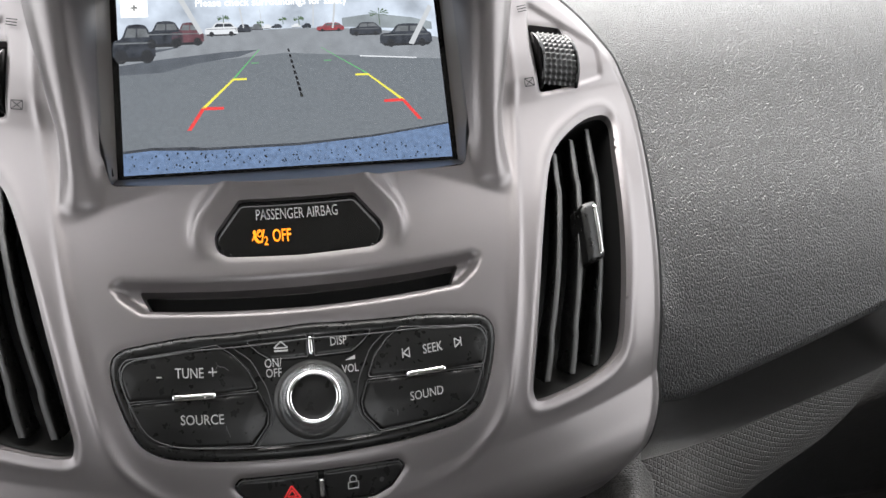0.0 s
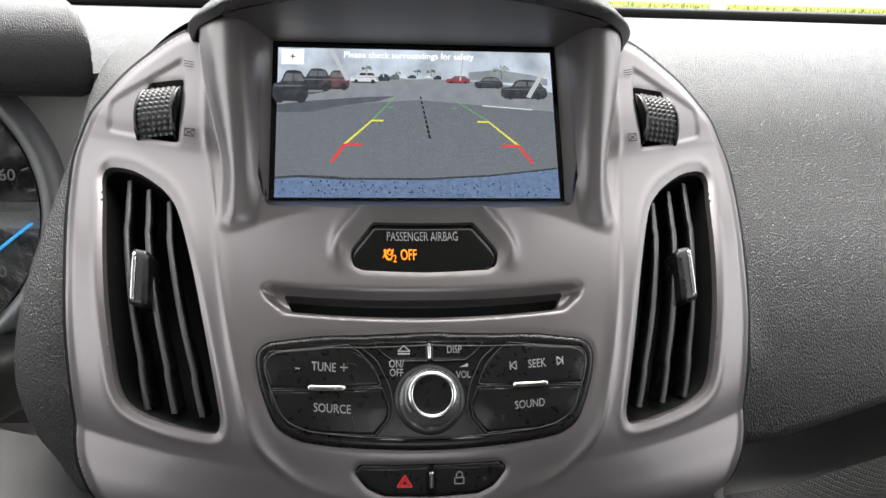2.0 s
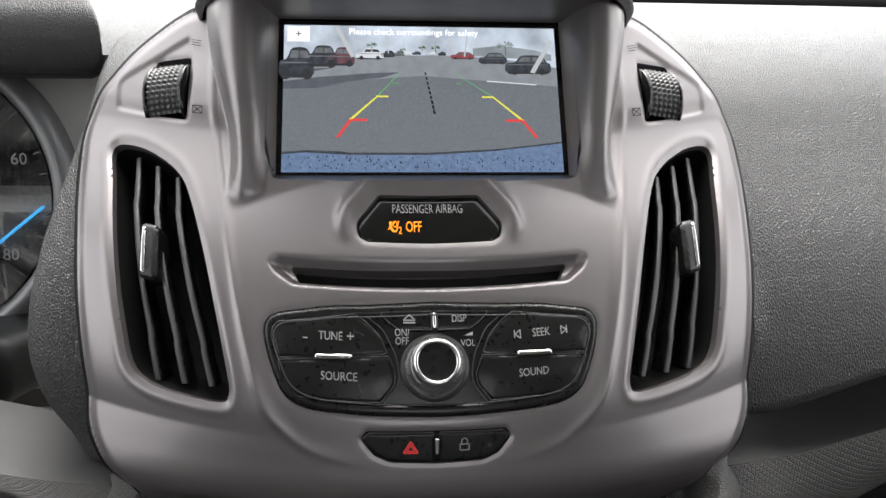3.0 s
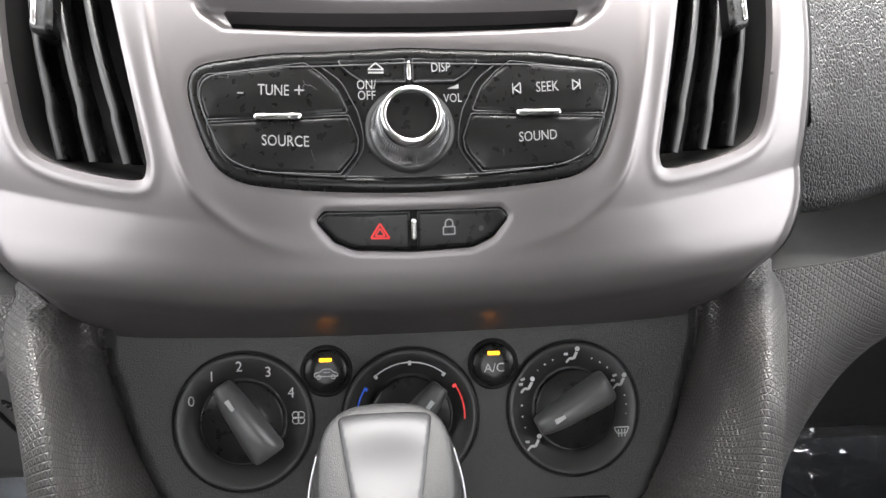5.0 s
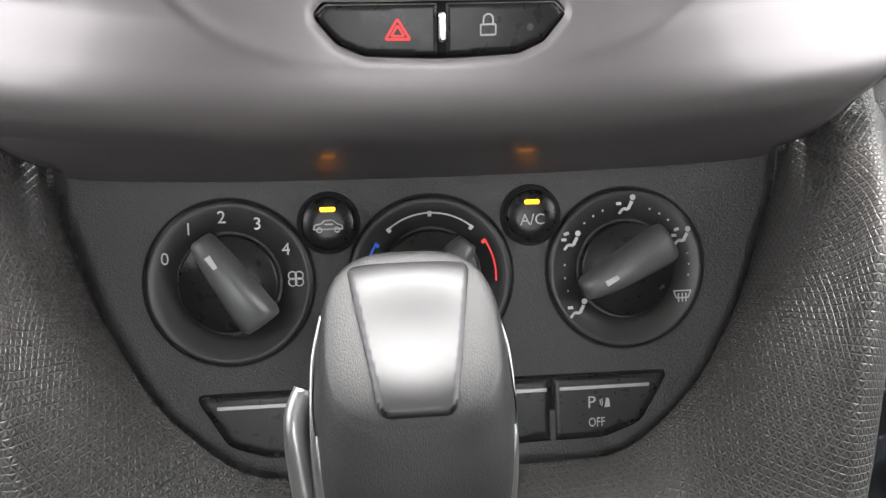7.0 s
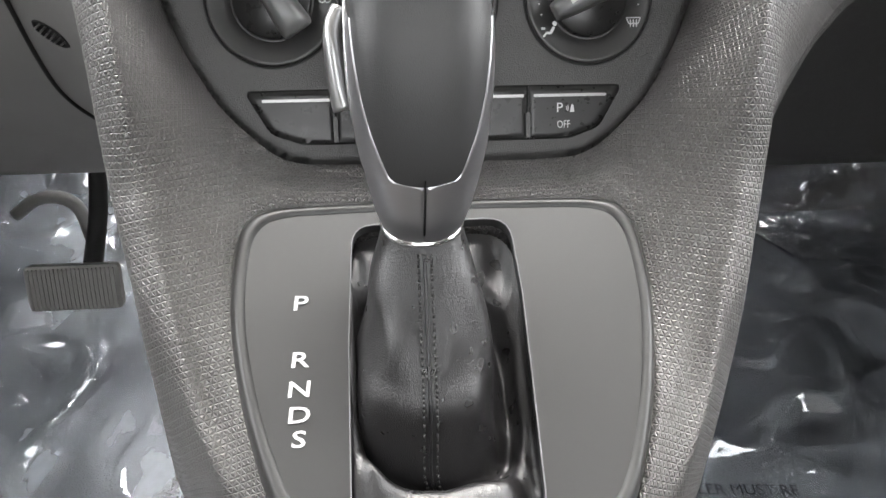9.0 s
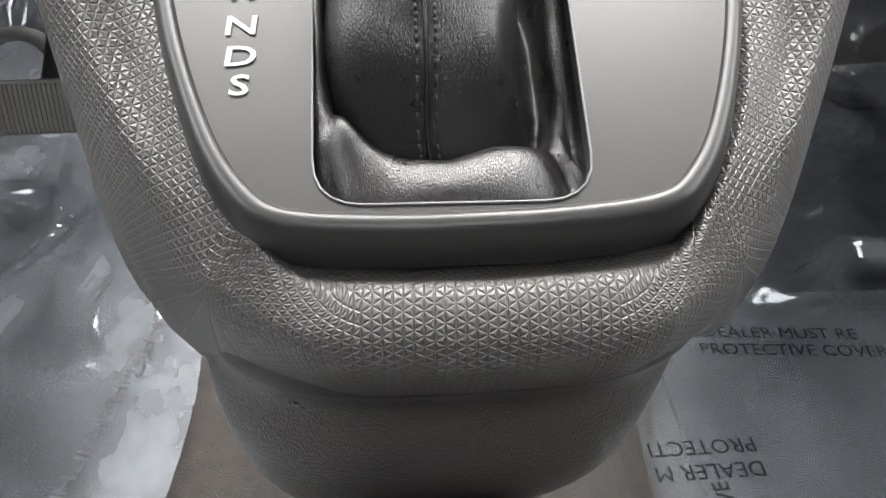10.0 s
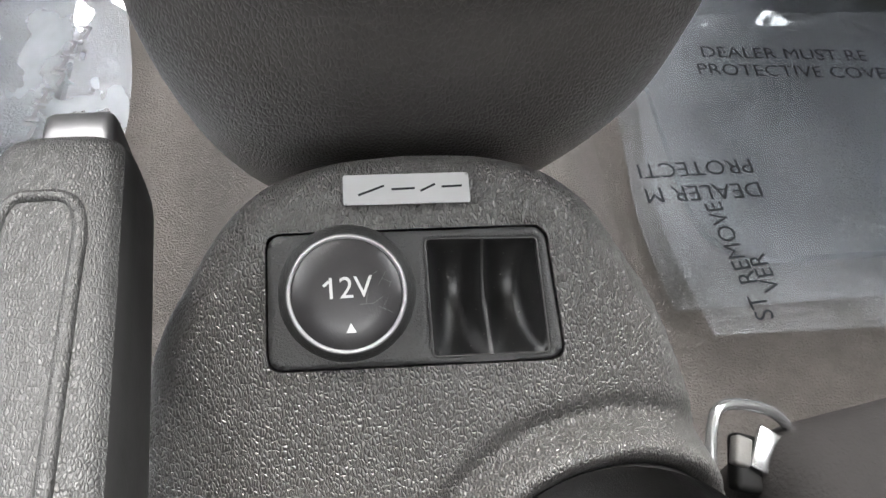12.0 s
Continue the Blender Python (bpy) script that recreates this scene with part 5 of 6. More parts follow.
ok = (np.abs(kx) < .0165) & (kb > -.0235) & (kb < .019) & (kh > -.012)
terms = [(i, j) for i in (0, 2, 4) for j in range(5) if i + j < 6]
fitc = np.linalg.lstsq(np.stack([(kx[ok] / .015) ** i * (kb[ok] / .02) ** j for i, j in terms], 1), kh[ok], rcond=None)[0]


def on_knob(x, b, d):
    """Height of the knob's skin over the chart of its top, as a smooth polynomial."""
    return sum(c * (x / .015) ** i * (b / .02) ** j for c, (i, j) in zip(fitc, terms))


part("top_insert", pad("top_insert", TOPC, ins, INSERT, .0019, -.004, .0006, round_off=.0008, lift=on_knob), lever, "satin silver insert")
part("bezel_seam", tube("bezel_seam", [r[36] + [0, -.0004, 0] for r, z in zip(rows, mean_z) if .4745 < z < .4990], .0003, DARK), lever)
ringp = np.array([lever_ring(-.0826, .4688, .0140, .0128, 8, 2.2), lever_ring(-.0826, .4692, .0146, .0134, 8, 2.2), lever_ring(-.0825, .4702, .0146, .0134, 8, 2.2), lever_ring(-.0825, .4708, .0138, .0126, 8, 2.2)])
part("chrome_ring", loft("chrome_ring", ringp, CHROME), lever, "bright chrome ring")
for sx in (1, -1):
    pth = spline([(LX + sx * .0205, -.0470, .5480), (LX + sx * .0226, -.0570, .5420), (LX + sx * .0232, -.0680, .5300), (LX + sx * .0228, -.0750, .5140), (LX + sx * .0206, -.0800, .4980)], 30)
    part("side_trim", tube("side_trim", pth, .0006, KNOB_SILVER, 8), lever, "satin side trim")
pth = spline([(LX - .0246, -.0560, .5330), (LX - .0274, -.0620, .5270), (LX - .0264, -.0695, .5140), (LX - .0250, -.0735, .5070)], 20)
part("release_button", tube("release_button", pth, .0030, SATIN_SOFT, 10, 1.6), lever, "satin silver release button")
# boot
bs = []
for k, (cx, cy, z, hw, hd, e) in enumerate(((0, -.0828, .4680, .0136, .0124, 2.2), (0, -.0846, .4630, .0150, .0138, 2.2), (0, -.0905, .4520, .0182, .0175, 2.3), (0, -.0958, .4420, .0206, .0208, 2.4), (0, -.1005, .4320, .0226, .0242, 2.5),
                                     (0, -.1048, .4225, .0241, .0275, 2.6), (0, -.1082, .4130, .0250, .0298, 2.8), (.0030, -.1085, .4095, .0272, .0322, 3.2), (.0046, -.1085, .4205, .0292, .0362, 4.0), (.0050, -.1085, .4208, .0322, .0470, 5.5), (.0050, -.1085, .4150, .034, .0545, 6.5))):
    r = lever_ring(cy, z, hw, hd, 0, e, cx)
    if k >= 6:
        r[:, 2] += (r[:, 1] + .109) * .4706
    if k >= 7:
        lift = np.array([noise.noise(Vector((q[0] * 60, q[1] * 110, k * .7))) for q in r])
        deep = np.clip((np.cos(a) - .1) * 1.4, 0, 1) + .6 * np.clip((np.sin(a) - .2), 0, 1)
        r[:, 2] += lift * .0060 * (k < 10) - np.clip(deep, 0, 1) * .0095 * (k < 10)
    else:
        out = (r[:, :2] - r[:, :2].mean(0)) / np.linalg.norm(r[:, :2] - r[:, :2].mean(0), axis=1)[:, None]
        fold = [noise.noise(Vector((q[0] * 70, q[1] * 70, q[2] * 38))) for q in r]
        r[:, :2] += out * (np.array(fold) * .0030 * min(1.0, k / 3.0))[:, None]
    bs.append(r)
bs = np.array(bs)
bs = spline(bs.reshape(len(bs), -1), 60).reshape(60, 48, 3)
part("boot", loft("boot", bs[::-1], BOOT), lever, "creased black leather boot")
seam = bs[4:46, 36]
for dx in (-.0022, .0022):
    for i in range(0, len(seam) - 1):
        m0, m1 = seam[i] + [dx, -.0004, .0004], seam[i] * .35 + seam[i + 1] * .65 + [dx, -.0004, .0004]
        if i % 1 == 0:
            part("stitch", tube("stitch", [m0, (m0 + m1) / 2 + [0, -.0002, .0002], m1], .00045, THREAD, 5), lever)
part("seam", tube("seam", seam + [0, -.0002, .0002], .0006, BOOT, 6), lever)

# ---- dashboard on the passenger's side ----
DASH = np.array([(.78, .736), (.60, .744), (.45, .7475), (.36, .7465), (.28, .740), (.225, .729), (.188, .715), (.162, .699), (.138, .6835), (.099, .6585), (.0755, .636), (.0625, .618), (.0545, .604),
                 (.0490, .590), (.0455, .576), (.0435, .560)])


def dash_row(x, low, back=0.0):
    """Section of the dashboard at x, rolled under at the height low."""
    dense = spline(DASH, 120)
    keep = dense[dense[:, 1] > low + .010]
    keep = spline(keep, 40)
    y0, z0 = keep[-1]
    roll = np.array([(y0 + .0005, low + .0065), (y0 + .0045, low + .0020), (y0 + .012, low), (y0 + .030, low + .002), (y0 + .075, low + .006)])
    p = np.vstack([keep, spline(np.vstack([keep[-1], roll]), 14)[1:]])
    return np.c_[np.full(len(p), x), p[:, 0] + back, p[:, 1]]


dash_right = thing("passenger_dashboard", "black grained vinyl dashboard on the passenger side", "dashboard")
xs = np.r_[.140, .150, .158, np.linspace(.165, .40, 20), np.linspace(.44, .76, 8)]
rows = [dash_row(x, .572 + .28 * np.clip(x - .175, 0, .22), -.10 * np.clip(x - .3, 0, 1) ** 2 + .0045) for x in xs]
for r in rows:
    r[:, 0] += smooth(r[:, 2], .590, .612) * np.clip(.166 - r[:, 0], 0, 1)
part("pad", loft("pad", [r[:40] for r in rows], LEATHER, closed=False), dash_right)
part("lower_roll", loft("lower_roll", [r[39:] for r in rows], LEATHER, closed=False), dash_right, "rolled lower edge")

# driver's side: narrow pad beside the stack, then the instrument bay
dash_left = thing("driver_dashboard", "black grained vinyl dashboard pad beside the instruments", "dashboard")
base_row = dash_row(0.0, .552, .0045)
zz = base_row[:, 2]
x_in = np.interp(zz, [.545, .570, .590, .612], [.128, .140, .150, .166])
x_out = np.interp(zz, [.548, .555, .565, .580, .600, .625, .660, .690, .750], [.146, .152, .160, .173, .186, .191, .187, .184, .184])
x_out = np.convolve(np.pad(x_out, 3, mode="edge"), np.ones(7) / 7, "valid")
rows = []
for f in np.linspace(0, 1, 9):
    q = base_row.copy()
    q[:, 0] = -(x_in + (x_out - x_in) * f)
    q[:, 1] += .004 * f ** 3
    rows.append(q)
edge = []
for dx, dy in ((.0025, .006), (.004, .014), (.005, .03), (.005, .12)):
    q = rows[-1].copy()
    q[:, 0] -= dx
    q[:, 1] += dy * np.clip((.735 - q[:, 2]) / .03, 0, 1)
    edge.append(q)
part("pad", loft("pad", rows + edge, LEATHER, closed=False, flip=True), dash_left)
top = []
yy = np.linspace(.235, .78, 24)
for x in np.linspace(-.176, -.76, 14):
    top.append(np.stack([np.full(24, x), yy, np.interp(yy, DASH[::-1, 0], DASH[::-1, 1]) - .0025], -1))
part("top", loft("top", top, LEATHER, closed=False, flip=True), dash_left)

cowl = thing("instrument_cowl", "black grained vinyl cowl over the instruments", "instrument cowl")
prof = spline([(.42, .758), (.33, .768), (.262, .766), (.236, .757), (.228, .742), (.230, .726), (.238, .716), (.252, .712), (.36, .708)], 40)
rows = []
for x, s in ((-.1895, .25), (-.1902, .75), (-.1925, .93), (-.197, 1.0), (-.212, 1.0), (-.26, 1.0), (-.32, 1.02), (-.40, 1.04), (-.55, 1.04)):
    c = np.array([.33, .738])
    q = c + (prof - c) * [1, s]
    rows.append(np.c_[x - .45 * np.clip(q[:, 0] - .23, 0, 1), q])
part("cover", loft("cover", [r[:30] for r in rows], LEATHER, closed=False), cowl)
part("underside", loft("underside", [r[29:] for r in rows], PLASTIC, closed=False), cowl, "smooth dark underside")
part("end_cap", mesh("end_cap", rows[0], [tuple(range(len(rows[0])))[::-1]], LEATHER), cowl)

cluster = thing("instrument_cluster", "black gauge cluster with blue needle behind the wheel", "instrument cluster")
CLU = chart((-.366, .312, .615), (0, .25, .968), (0, -.968, .25))
part("bay", pad("bay", CLU, fillet([(-.20, -.15), (.160, -.15), (.160, .125), (-.20, .125)], .01), BAY, -.006, -.05, .02), cluster)
part("bezel", turned("bezel", [(.120, -.008), (.119, .010), (.114, .017), (.109, .018), (.104, .010), (.1005, -.004)], CLU, 0, 0, BEZEL, 72, False), cluster, "dull grey gauge ring")
part("bezel_lip", turned("bezel_lip", [(.1012, .006), (.0998, -.006)], CLU, 0, 0, GLOSS, 64, False), cluster)
part("dial_face", turned("dial_face", [(.1005, -.006), (.001, -.006)], CLU, 0, 0, DIAL, 64), cluster)
ticks = [bar((.0900 * np.sin(t), .0900 * np.cos(t)), (.0955 * np.sin(t), .0955 * np.cos(t)), .0010) for t in np.radians(np.arange(-130, 131, 10))]
part("ticks", polys("ticks", CLU, ticks, -.0055, PRINT), cluster)
for n, t in (("60", 70), ("40", 32), ("80", 125), ("20", -10), ("0", 140)):
    lettering("numeral", n, CLU, .0790 * np.sin(radians(t)), .0790 * np.cos(radians(t)), .0125, -.0055, PRINT, cluster)
part("needle", strip("needle", CLU, [(.010, -.075), (.055, -.038), (.092, -.008)], .0022, -.002, NEEDLE, .001), cluster, "lit blue needle")
shroud = thing("steering_column_shroud", "dark grey steering column shroud", "column shroud")
part("shell", box("shell", (.16, .20, .045), PLASTIC, .012, 4), shroud, m=pose(-.33, .26, .515, -18, 0, 0))

# ---- textured lower dash on both sides ----


def knee(sx, mat_low, label):
    """Woven upper band, rounded edge and plain cover down to the footwell; returns the thing and the cover's skin."""
    t = thing("lower_dash_panel", label, "dashboard panel", "lower dash panels")
    topc = spline([(.128, .036, .557), (.150, .034, .5600), (.185, .042, .5590), (.225, .050, .5635), (.283, .058, .5750), (.36, .074, .588), (.76, .12, .62)], 60)
    if sx > 0:
        arc = spline([(.121, -.048, .478), (.150, -.004, .468), (.176, .034, .466), (.196, .052, .486), (.225, .062, .508), (.32, .085, .540), (.76, .13, .575)], 60)
        edge, foot_y, foot_z, bow = ((.001, -.005), (.005, -.011), (.014, -.015), (.030, -.016)), .27, .262, 1.0
    else:
        arc = spline([(.1190, -.046, .482), (.1270, -.018, .510), (.1400, .006, .5300), (.1550, .0235, .5400), (.1720, .0335, .5475), (.20, .042, .551), (.25, .052, .556), (.36, .072, .574), (.76, .12, .605)], 60)
        edge, foot_y, foot_z, bow = ((.001, -.002), (.004, -.005), (.011, -.009), (.020, -.014)), .20, .318, 1.4
    rows = []
    for f in np.linspace(0, 1, 16):
        r = topc + (arc - topc) * f
        r[:, 1] -= (.010 if sx > 0 else .003) * np.sin(np.pi * f) * np.clip((r[:, 0] - .13) / .04, 0, 1)
        rows.append(r * [sx, 1, 1])
    part("panel", loft("panel", rows, WEAVE, closed=False, flip=sx > 0), t, "embossed woven-pattern plastic")
    back = topc + [0, .05, .004]
    part("ledge", loft("ledge", [back * [sx, 1, 1], topc * [sx, 1, 1]], PLASTIC, closed=False, flip=sx > 0), t)
    roll = [arc] + [arc + [.004 * (dy > .004), dy, dz] for dy, dz in edge]
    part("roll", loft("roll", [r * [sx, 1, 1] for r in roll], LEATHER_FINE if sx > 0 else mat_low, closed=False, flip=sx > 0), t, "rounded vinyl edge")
    low0 = roll[-1]
    rows = []
    for f in np.linspace(0, 1, 24):
        r = low0.copy()
        r[:, 1] += (foot_y - low0[:, 1]) * f ** bow
        r[:, 2] += (foot_z - low0[:, 2]) * f ** (1.15 if sx > 0 else 1.0)
        r[:, 0] += .03 * f
        rows.append(r * [sx, 1, 1])
    skin = np.array(rows)
    rows += [rows[-1] + [0, .004, -.003], rows[-1] + [0, .25, .03]]
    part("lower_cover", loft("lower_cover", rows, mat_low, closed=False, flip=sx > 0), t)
    return t, skin


# passenger cover in darker plastic: the deeper shade there is put into its colour
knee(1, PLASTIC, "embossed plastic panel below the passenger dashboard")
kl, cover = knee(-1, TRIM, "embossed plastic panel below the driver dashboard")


def on_cover(p):
    """Nearest point of the driver's cover, with its outward direction."""
    j, i = np.unravel_index(np.argmin(np.linalg.norm(cover[1:-1, 1:-1] - p, axis=2)), (22, 58))
    n = np.cross(cover[j + 2, i + 1] - cover[j, i + 1], cover[j + 1, i + 2] - cover[j + 1, i])
    n /= np.linalg.norm(n)
    n = n if n[1] < 0 else -n
    return p - ((p - cover[j + 1, i + 1]) @ n) * n, n


seam_way = np.array([on_cover(np.array(p))[0] + on_cover(np.array(p))[1] * .0004 for p in spline([(-.192, .062, .522), (-.1937, .0656, .510), (-.1945, .077, .484), (-.197, .0915, .457), (-.1985, .108, .431), (-.196, .118, .414), (-.190, .125, .400)], 24)])
part("panel_seam", tube("panel_seam", seam_way, .0013, DARK), kl)
c, n = on_cover(np.array([-.179, .078, .474]))
e1 = np.array([.0136, -.002, -.0115])
e1 -= (e1 @ n) * n
e1 /= np.linalg.norm(e1)
e2 = np.cross(n, e1)
oval = [(.0093 * math.cos(q), .0056 * math.sin(q)) for q in np.linspace(0, 2 * math.pi, 28, endpoint=False)]
grille = part("grille", mesh("grille", [tuple(c + e1 * u * k + e2 * v * k + n * d) for k, d in ((1.1, .0002), (1.0, .0012), (.92, .0006)) for u, v in oval],
                             [(r * 28 + i, r * 28 + (i + 1) % 28, (r + 1) * 28 + (i + 1) % 28, (r + 1) * 28 + i) for r in (0, 1) for i in range(28)] + [tuple(range(56, 84))], DARK), kl, "small dark oval grille")
for u in np.linspace(-.0066, .0066, 6):
    h = .0050 * math.sqrt(1 - (u / .0088) ** 2)
    part("slat", tube("slat", np.array([c + e1 * (u - .0008) - e2 * h + n * .001, c + e1 * (u + .0008) + e2 * h + n * .001]), .0005, PLASTIC, 6), grille)

# ---- tower below the surround ----
tower = thing("console_tower", "smooth dark plastic console foot tapering to the floor", "centre console")
rows = []
for z, y0, hw, cx, deep in ((.350, -.168, .076, -.002, .070), (.338, -.166, .082, -.002, .070), (.32, -.158, .0840, -.004, .068), (.295, -.1605, .0805, -.007, .064), (.270, -.158, .0755, -.008, .060), (.24, -.146, .0695, -.010, .056),
                            (.21, -.130, .0620, -.011, .050), (.185, -.113, .0520, -.012, .044), (.165, -.102, .0420, -.013, .036), (.15, -.091, .0310, -.013, .028), (.138, -.080, .0200, -.013, .02), (.128, -.072, .010, -.013, .01)):
    g = np.linspace(-1, 1, 41)
    sn = np.sin(g * np.pi / 2)
    rows.append(np.stack([cx + hw * np.sign(sn) * np.abs(sn) ** .8, y0 + deep * np.abs(g) ** 2.6, np.full(41, z)], -1))
rows = spline(np.array(rows).reshape(len(rows), -1), 60).reshape(60, 41, 3)
# top rows in darker plastic paint the shade below the surround's rim
part("rim_shade_band", loft("rim_shade_band", rows[:7], PLASTIC, closed=False, flip=True), tower, "darker band painting the shade under the rim")
part("shell", loft("shell", rows[6:], TOWER, closed=False, flip=True), tower)

# ---- rear console with socket, tray and cup holder ----
RC = chart((-.0155, -.213, .2775), (0, .848, .530), (0, -.530, .848))


def rb_(y):
    return (y + .213) / .848


CUP = (.0415, rb_(-.2775))


def rear_top(x, b, d):
    h = np.zeros_like(x)
    h += np.clip(-(b + .056), 0, 1) * .62
    r = np.hypot(x - CUP[0], b - CUP[1])
    h += .0080 * np.exp(-((r - .0430) / .0044) ** 2) - .0035 * np.exp(-((r - .0495) / .0032) ** 2)
    h -= 1.9 * np.clip(np.abs(x) - .032, 0, 1) ** 1.5
    return h


half = np.array([(0, rb_(-.1815)), (.0180, rb_(-.1826)), (.0330, rb_(-.1864)), (.0440, rb_(-.1935)), (.0530, rb_(-.2038)), (.0615, rb_(-.2150)), (.0685, rb_(-.2300)), (.0745, rb_(-.2480)), (.0800, rb_(-.2750)), (.0820, rb_(-.33)), (.082, rb_(-.42)), (0, rb_(-.42))])
RC_EDGE = mirrored(np.vstack([spline(half[:-1], 50), half[-1:]]))
SOCK = fillet([(-.0330, rb_(-.1962)), (.0300, rb_(-.1975)), (.0330, rb_(-.2240)), (-.0345, rb_(-.2222))], [.0036, .0040, .0036, .0036])
rear = thing("rear_console", "black grained vinyl rear console with cup holder", "centre console")
part("top", pad("top", RC, RC_EDGE, LEATHER_FINE, 0.0, -.16, .0016, holes=[SOCK, circle(CUP[0], CUP[1], .0385, 56)], round_off=.012, lift=rear_top, outer=True), rear)
part("cup_well", turned("cup_well", [(.0390, .0045), (.0385, .000), (.0370, -.060), (.001, -.062)], RC, CUP[0], CUP[1], PLASTIC, 56), rear, "deep dark cup well")
badge = thing("badge_plate", "silver badge plate with four thin dark strokes", "badge")
BADGE = fillet([(-.0152, rb_(-.1862)), (.0128, rb_(-.1868)), (.0129, rb_(-.1925)), (-.0154, rb_(-.1918))], .0004)
part("plate", pad("plate", RC, BADGE, BADGEM, .0012, -.002, .0005), badge)
by = rb_(-.1893)
for x0, x1, tilt in ((-.0120, -.0062, .0009), (-.0046, .0006, .0), (.0018, .0052, .0007), (.0066, .0112, .0)):
    part("mark", polys("mark", RC, [bar((x0, by - tilt), (x1, by + tilt), .0005)], .00135, PRINT_DARK), badge, "thin dark stroke")
socket = thing("power_socket", "black power socket panel with 12V cap", "power socket")
part("panel", pad("panel", RC, shrunk(SOCK, .0005), SOCKETM, .0002, -.010, .0008, holes=[fillet([(.0022, rb_(-.1990)), (.0275, rb_(-.2000)), (.0290, rb_(-.2222)), (.0025, rb_(-.2214))], .0012)], round_off=.0008), socket)
CAPM = material("scuffed_black_cap", (.016, .015, .016), .34, 0, .12, 1800, .2, 120)
cx, cb = -.0158, rb_(-.2083)
cap = part("socket_cap", turned("socket_cap", [(.0153, 0), (.0147, .0012), (.0137, .0022), (.0130, .0036)], RC, cx, cb, SOCKETM, 64, False), socket)
part("cap_ring", turned("cap_ring", [(.0129, .0028), (.0131, .0040), (.0129, .0049), (.0126, .0051), (.0123, .0049), (.0120, .0044)], RC, cx, cb, BADGEM, 64, False), cap, "satin silver ring")
part("cap_face", turned("cap_face", [(.0121, .0044), (.0114, .0050), (.0060, .0055), (.0004, .0056)], RC, cx, cb, CAPM, 56), cap, "satin black cap face")
lettering("lettering", "12V", RC, cx + .0003, cb + .0012, .0066, .0060, PRINT, cap)
part("numeral_flag", polys("numeral_flag", RC, [bar((cx - .0049, cb + .0020), (cx - .0037, cb + .0030), .0006)], .0060, PRINT), cap)
part("mark", polys("mark", RC, [[(cx - .0006, cb - .0083), (cx + .0016, cb - .0083), (cx + .0005, cb - .0062)]], .0058, PRINT), cap)
TR = fillet([(.0022, rb_(-.1990)), (.0275, rb_(-.2000)), (.0290, rb_(-.2222)), (.0025, rb_(-.2214))], .0012)
ty0, ty1 = rb_(-.2220), rb_(-.1992)


def scoop(x, b, d):
    """Two hollows side by side with a lower ridge between them."""
    t = np.clip((b - ty0) / (ty1 - ty0), 0, 1)
    mid = .0158 - .0006 * t
    u = np.where(x < mid, (x - .0024) / (mid - .0024), (x - mid) / (.0285 - mid))
    across_ = np.clip(1 - np.abs(2 * np.clip(u, 0, 1) - 1) ** 2.6, 0, 1)
    along = np.sin(np.pi * np.clip(t * .94 + .03, 0, 1)) ** .7
    dip = .0035 * np.exp(-((x - mid) / .0022) ** 2) * np.sin(np.pi * t)
    return -.0110 * across_ * along - dip


part("tray", pad("tray", RC, TR, TRAYM, -.0004, -.002, .0006, lift=scoop), socket, "small tray with two hollows")
part("tray_edge", strip("tray_edge", RC, np.vstack([TR, TR[:1]]), .0004, .0003, PLASTIC), socket)
rs = random.Random(5)
scratches = []
for i in range(9):
    sx_, sb_, an, ln = cx + rs.uniform(.0025, .0095), cb + rs.uniform(-.004, .0035), rs.uniform(-.5, 1.4), rs.uniform(.0012, .0034)
    scratches.append(bar((sx_, sb_), (sx_ + ln * math.cos(an), sb_ + ln * math.sin(an)), .00007))
part("scratch", polys("scratch", RC, scratches, .00575, EDGE), cap, "fine pale scratches")

rd = random.Random(21)
specks = []
for _ in range(60):
    x, y, s = rd.uniform(.004, .028), rd.uniform(ty0 + .001, ty1 - .001), rd.uniform(.00004, .00010)
    specks.append((x, y, s))
v, f = [], []
for x, y, s in specks:
    h = float(scoop(np.array([x]), np.array([y]), None)[0]) - .0001
    k = len(v)
    v += [RC(x + s * math.cos(t), y + s * math.sin(t), h) for t in (0, 2.1, 4.2)]
    f.append((k, k + 1, k + 2))
tagged(part("dust", mesh("dust", v, f, DUST, smooth=False), socket, "pale dust specks"), kind="stuff")

# ---- handbrake ----
brake = thing("handbrake", "black grained handbrake grip with silver button", "handbrake")
ga = np.linspace(0, 2 * np.pi, 40, endpoint=False)


def grip_ring(y, cx, z, hw, hd, e=3.8):
    c, s = np.cos(ga), np.sin(ga)
    top = np.sign(s) * np.abs(s) ** (2 / e) * hd
    return np.stack([cx + np.sign(c) * np.abs(c) ** (2 / e) * hw, np.full(40, y) + .05 * top, z + top], -1)


rows = [grip_ring(*s) for s in ((-.1835, -.0830, .2950, .0100, .0105), (-.1850, -.0830, .2950, .0122, .0125), (-.1890, -.0830, .2950, .0138, .0142), (-.2000, -.0827, .2948, .0143, .0150), (-.2300, -.0812, .2940, .0146, .0158), (-.2700, -.0795, .2930, .0150, .0168), (-.34, -.077, .292, .0155, .018), (-.46, -.073, .290, .016, .019))]
rows = spline(np.array(rows).reshape(len(rows), -1), 50).reshape(50, 40, 3)
# smooth right flank is darker than the grip: its shade is painted in
flank = (np.arange(33, 45)) % 40
part("grip", loft("grip", rows[:, 4:34], GRIP, closed=False, flip=True), brake, "grained black grip")
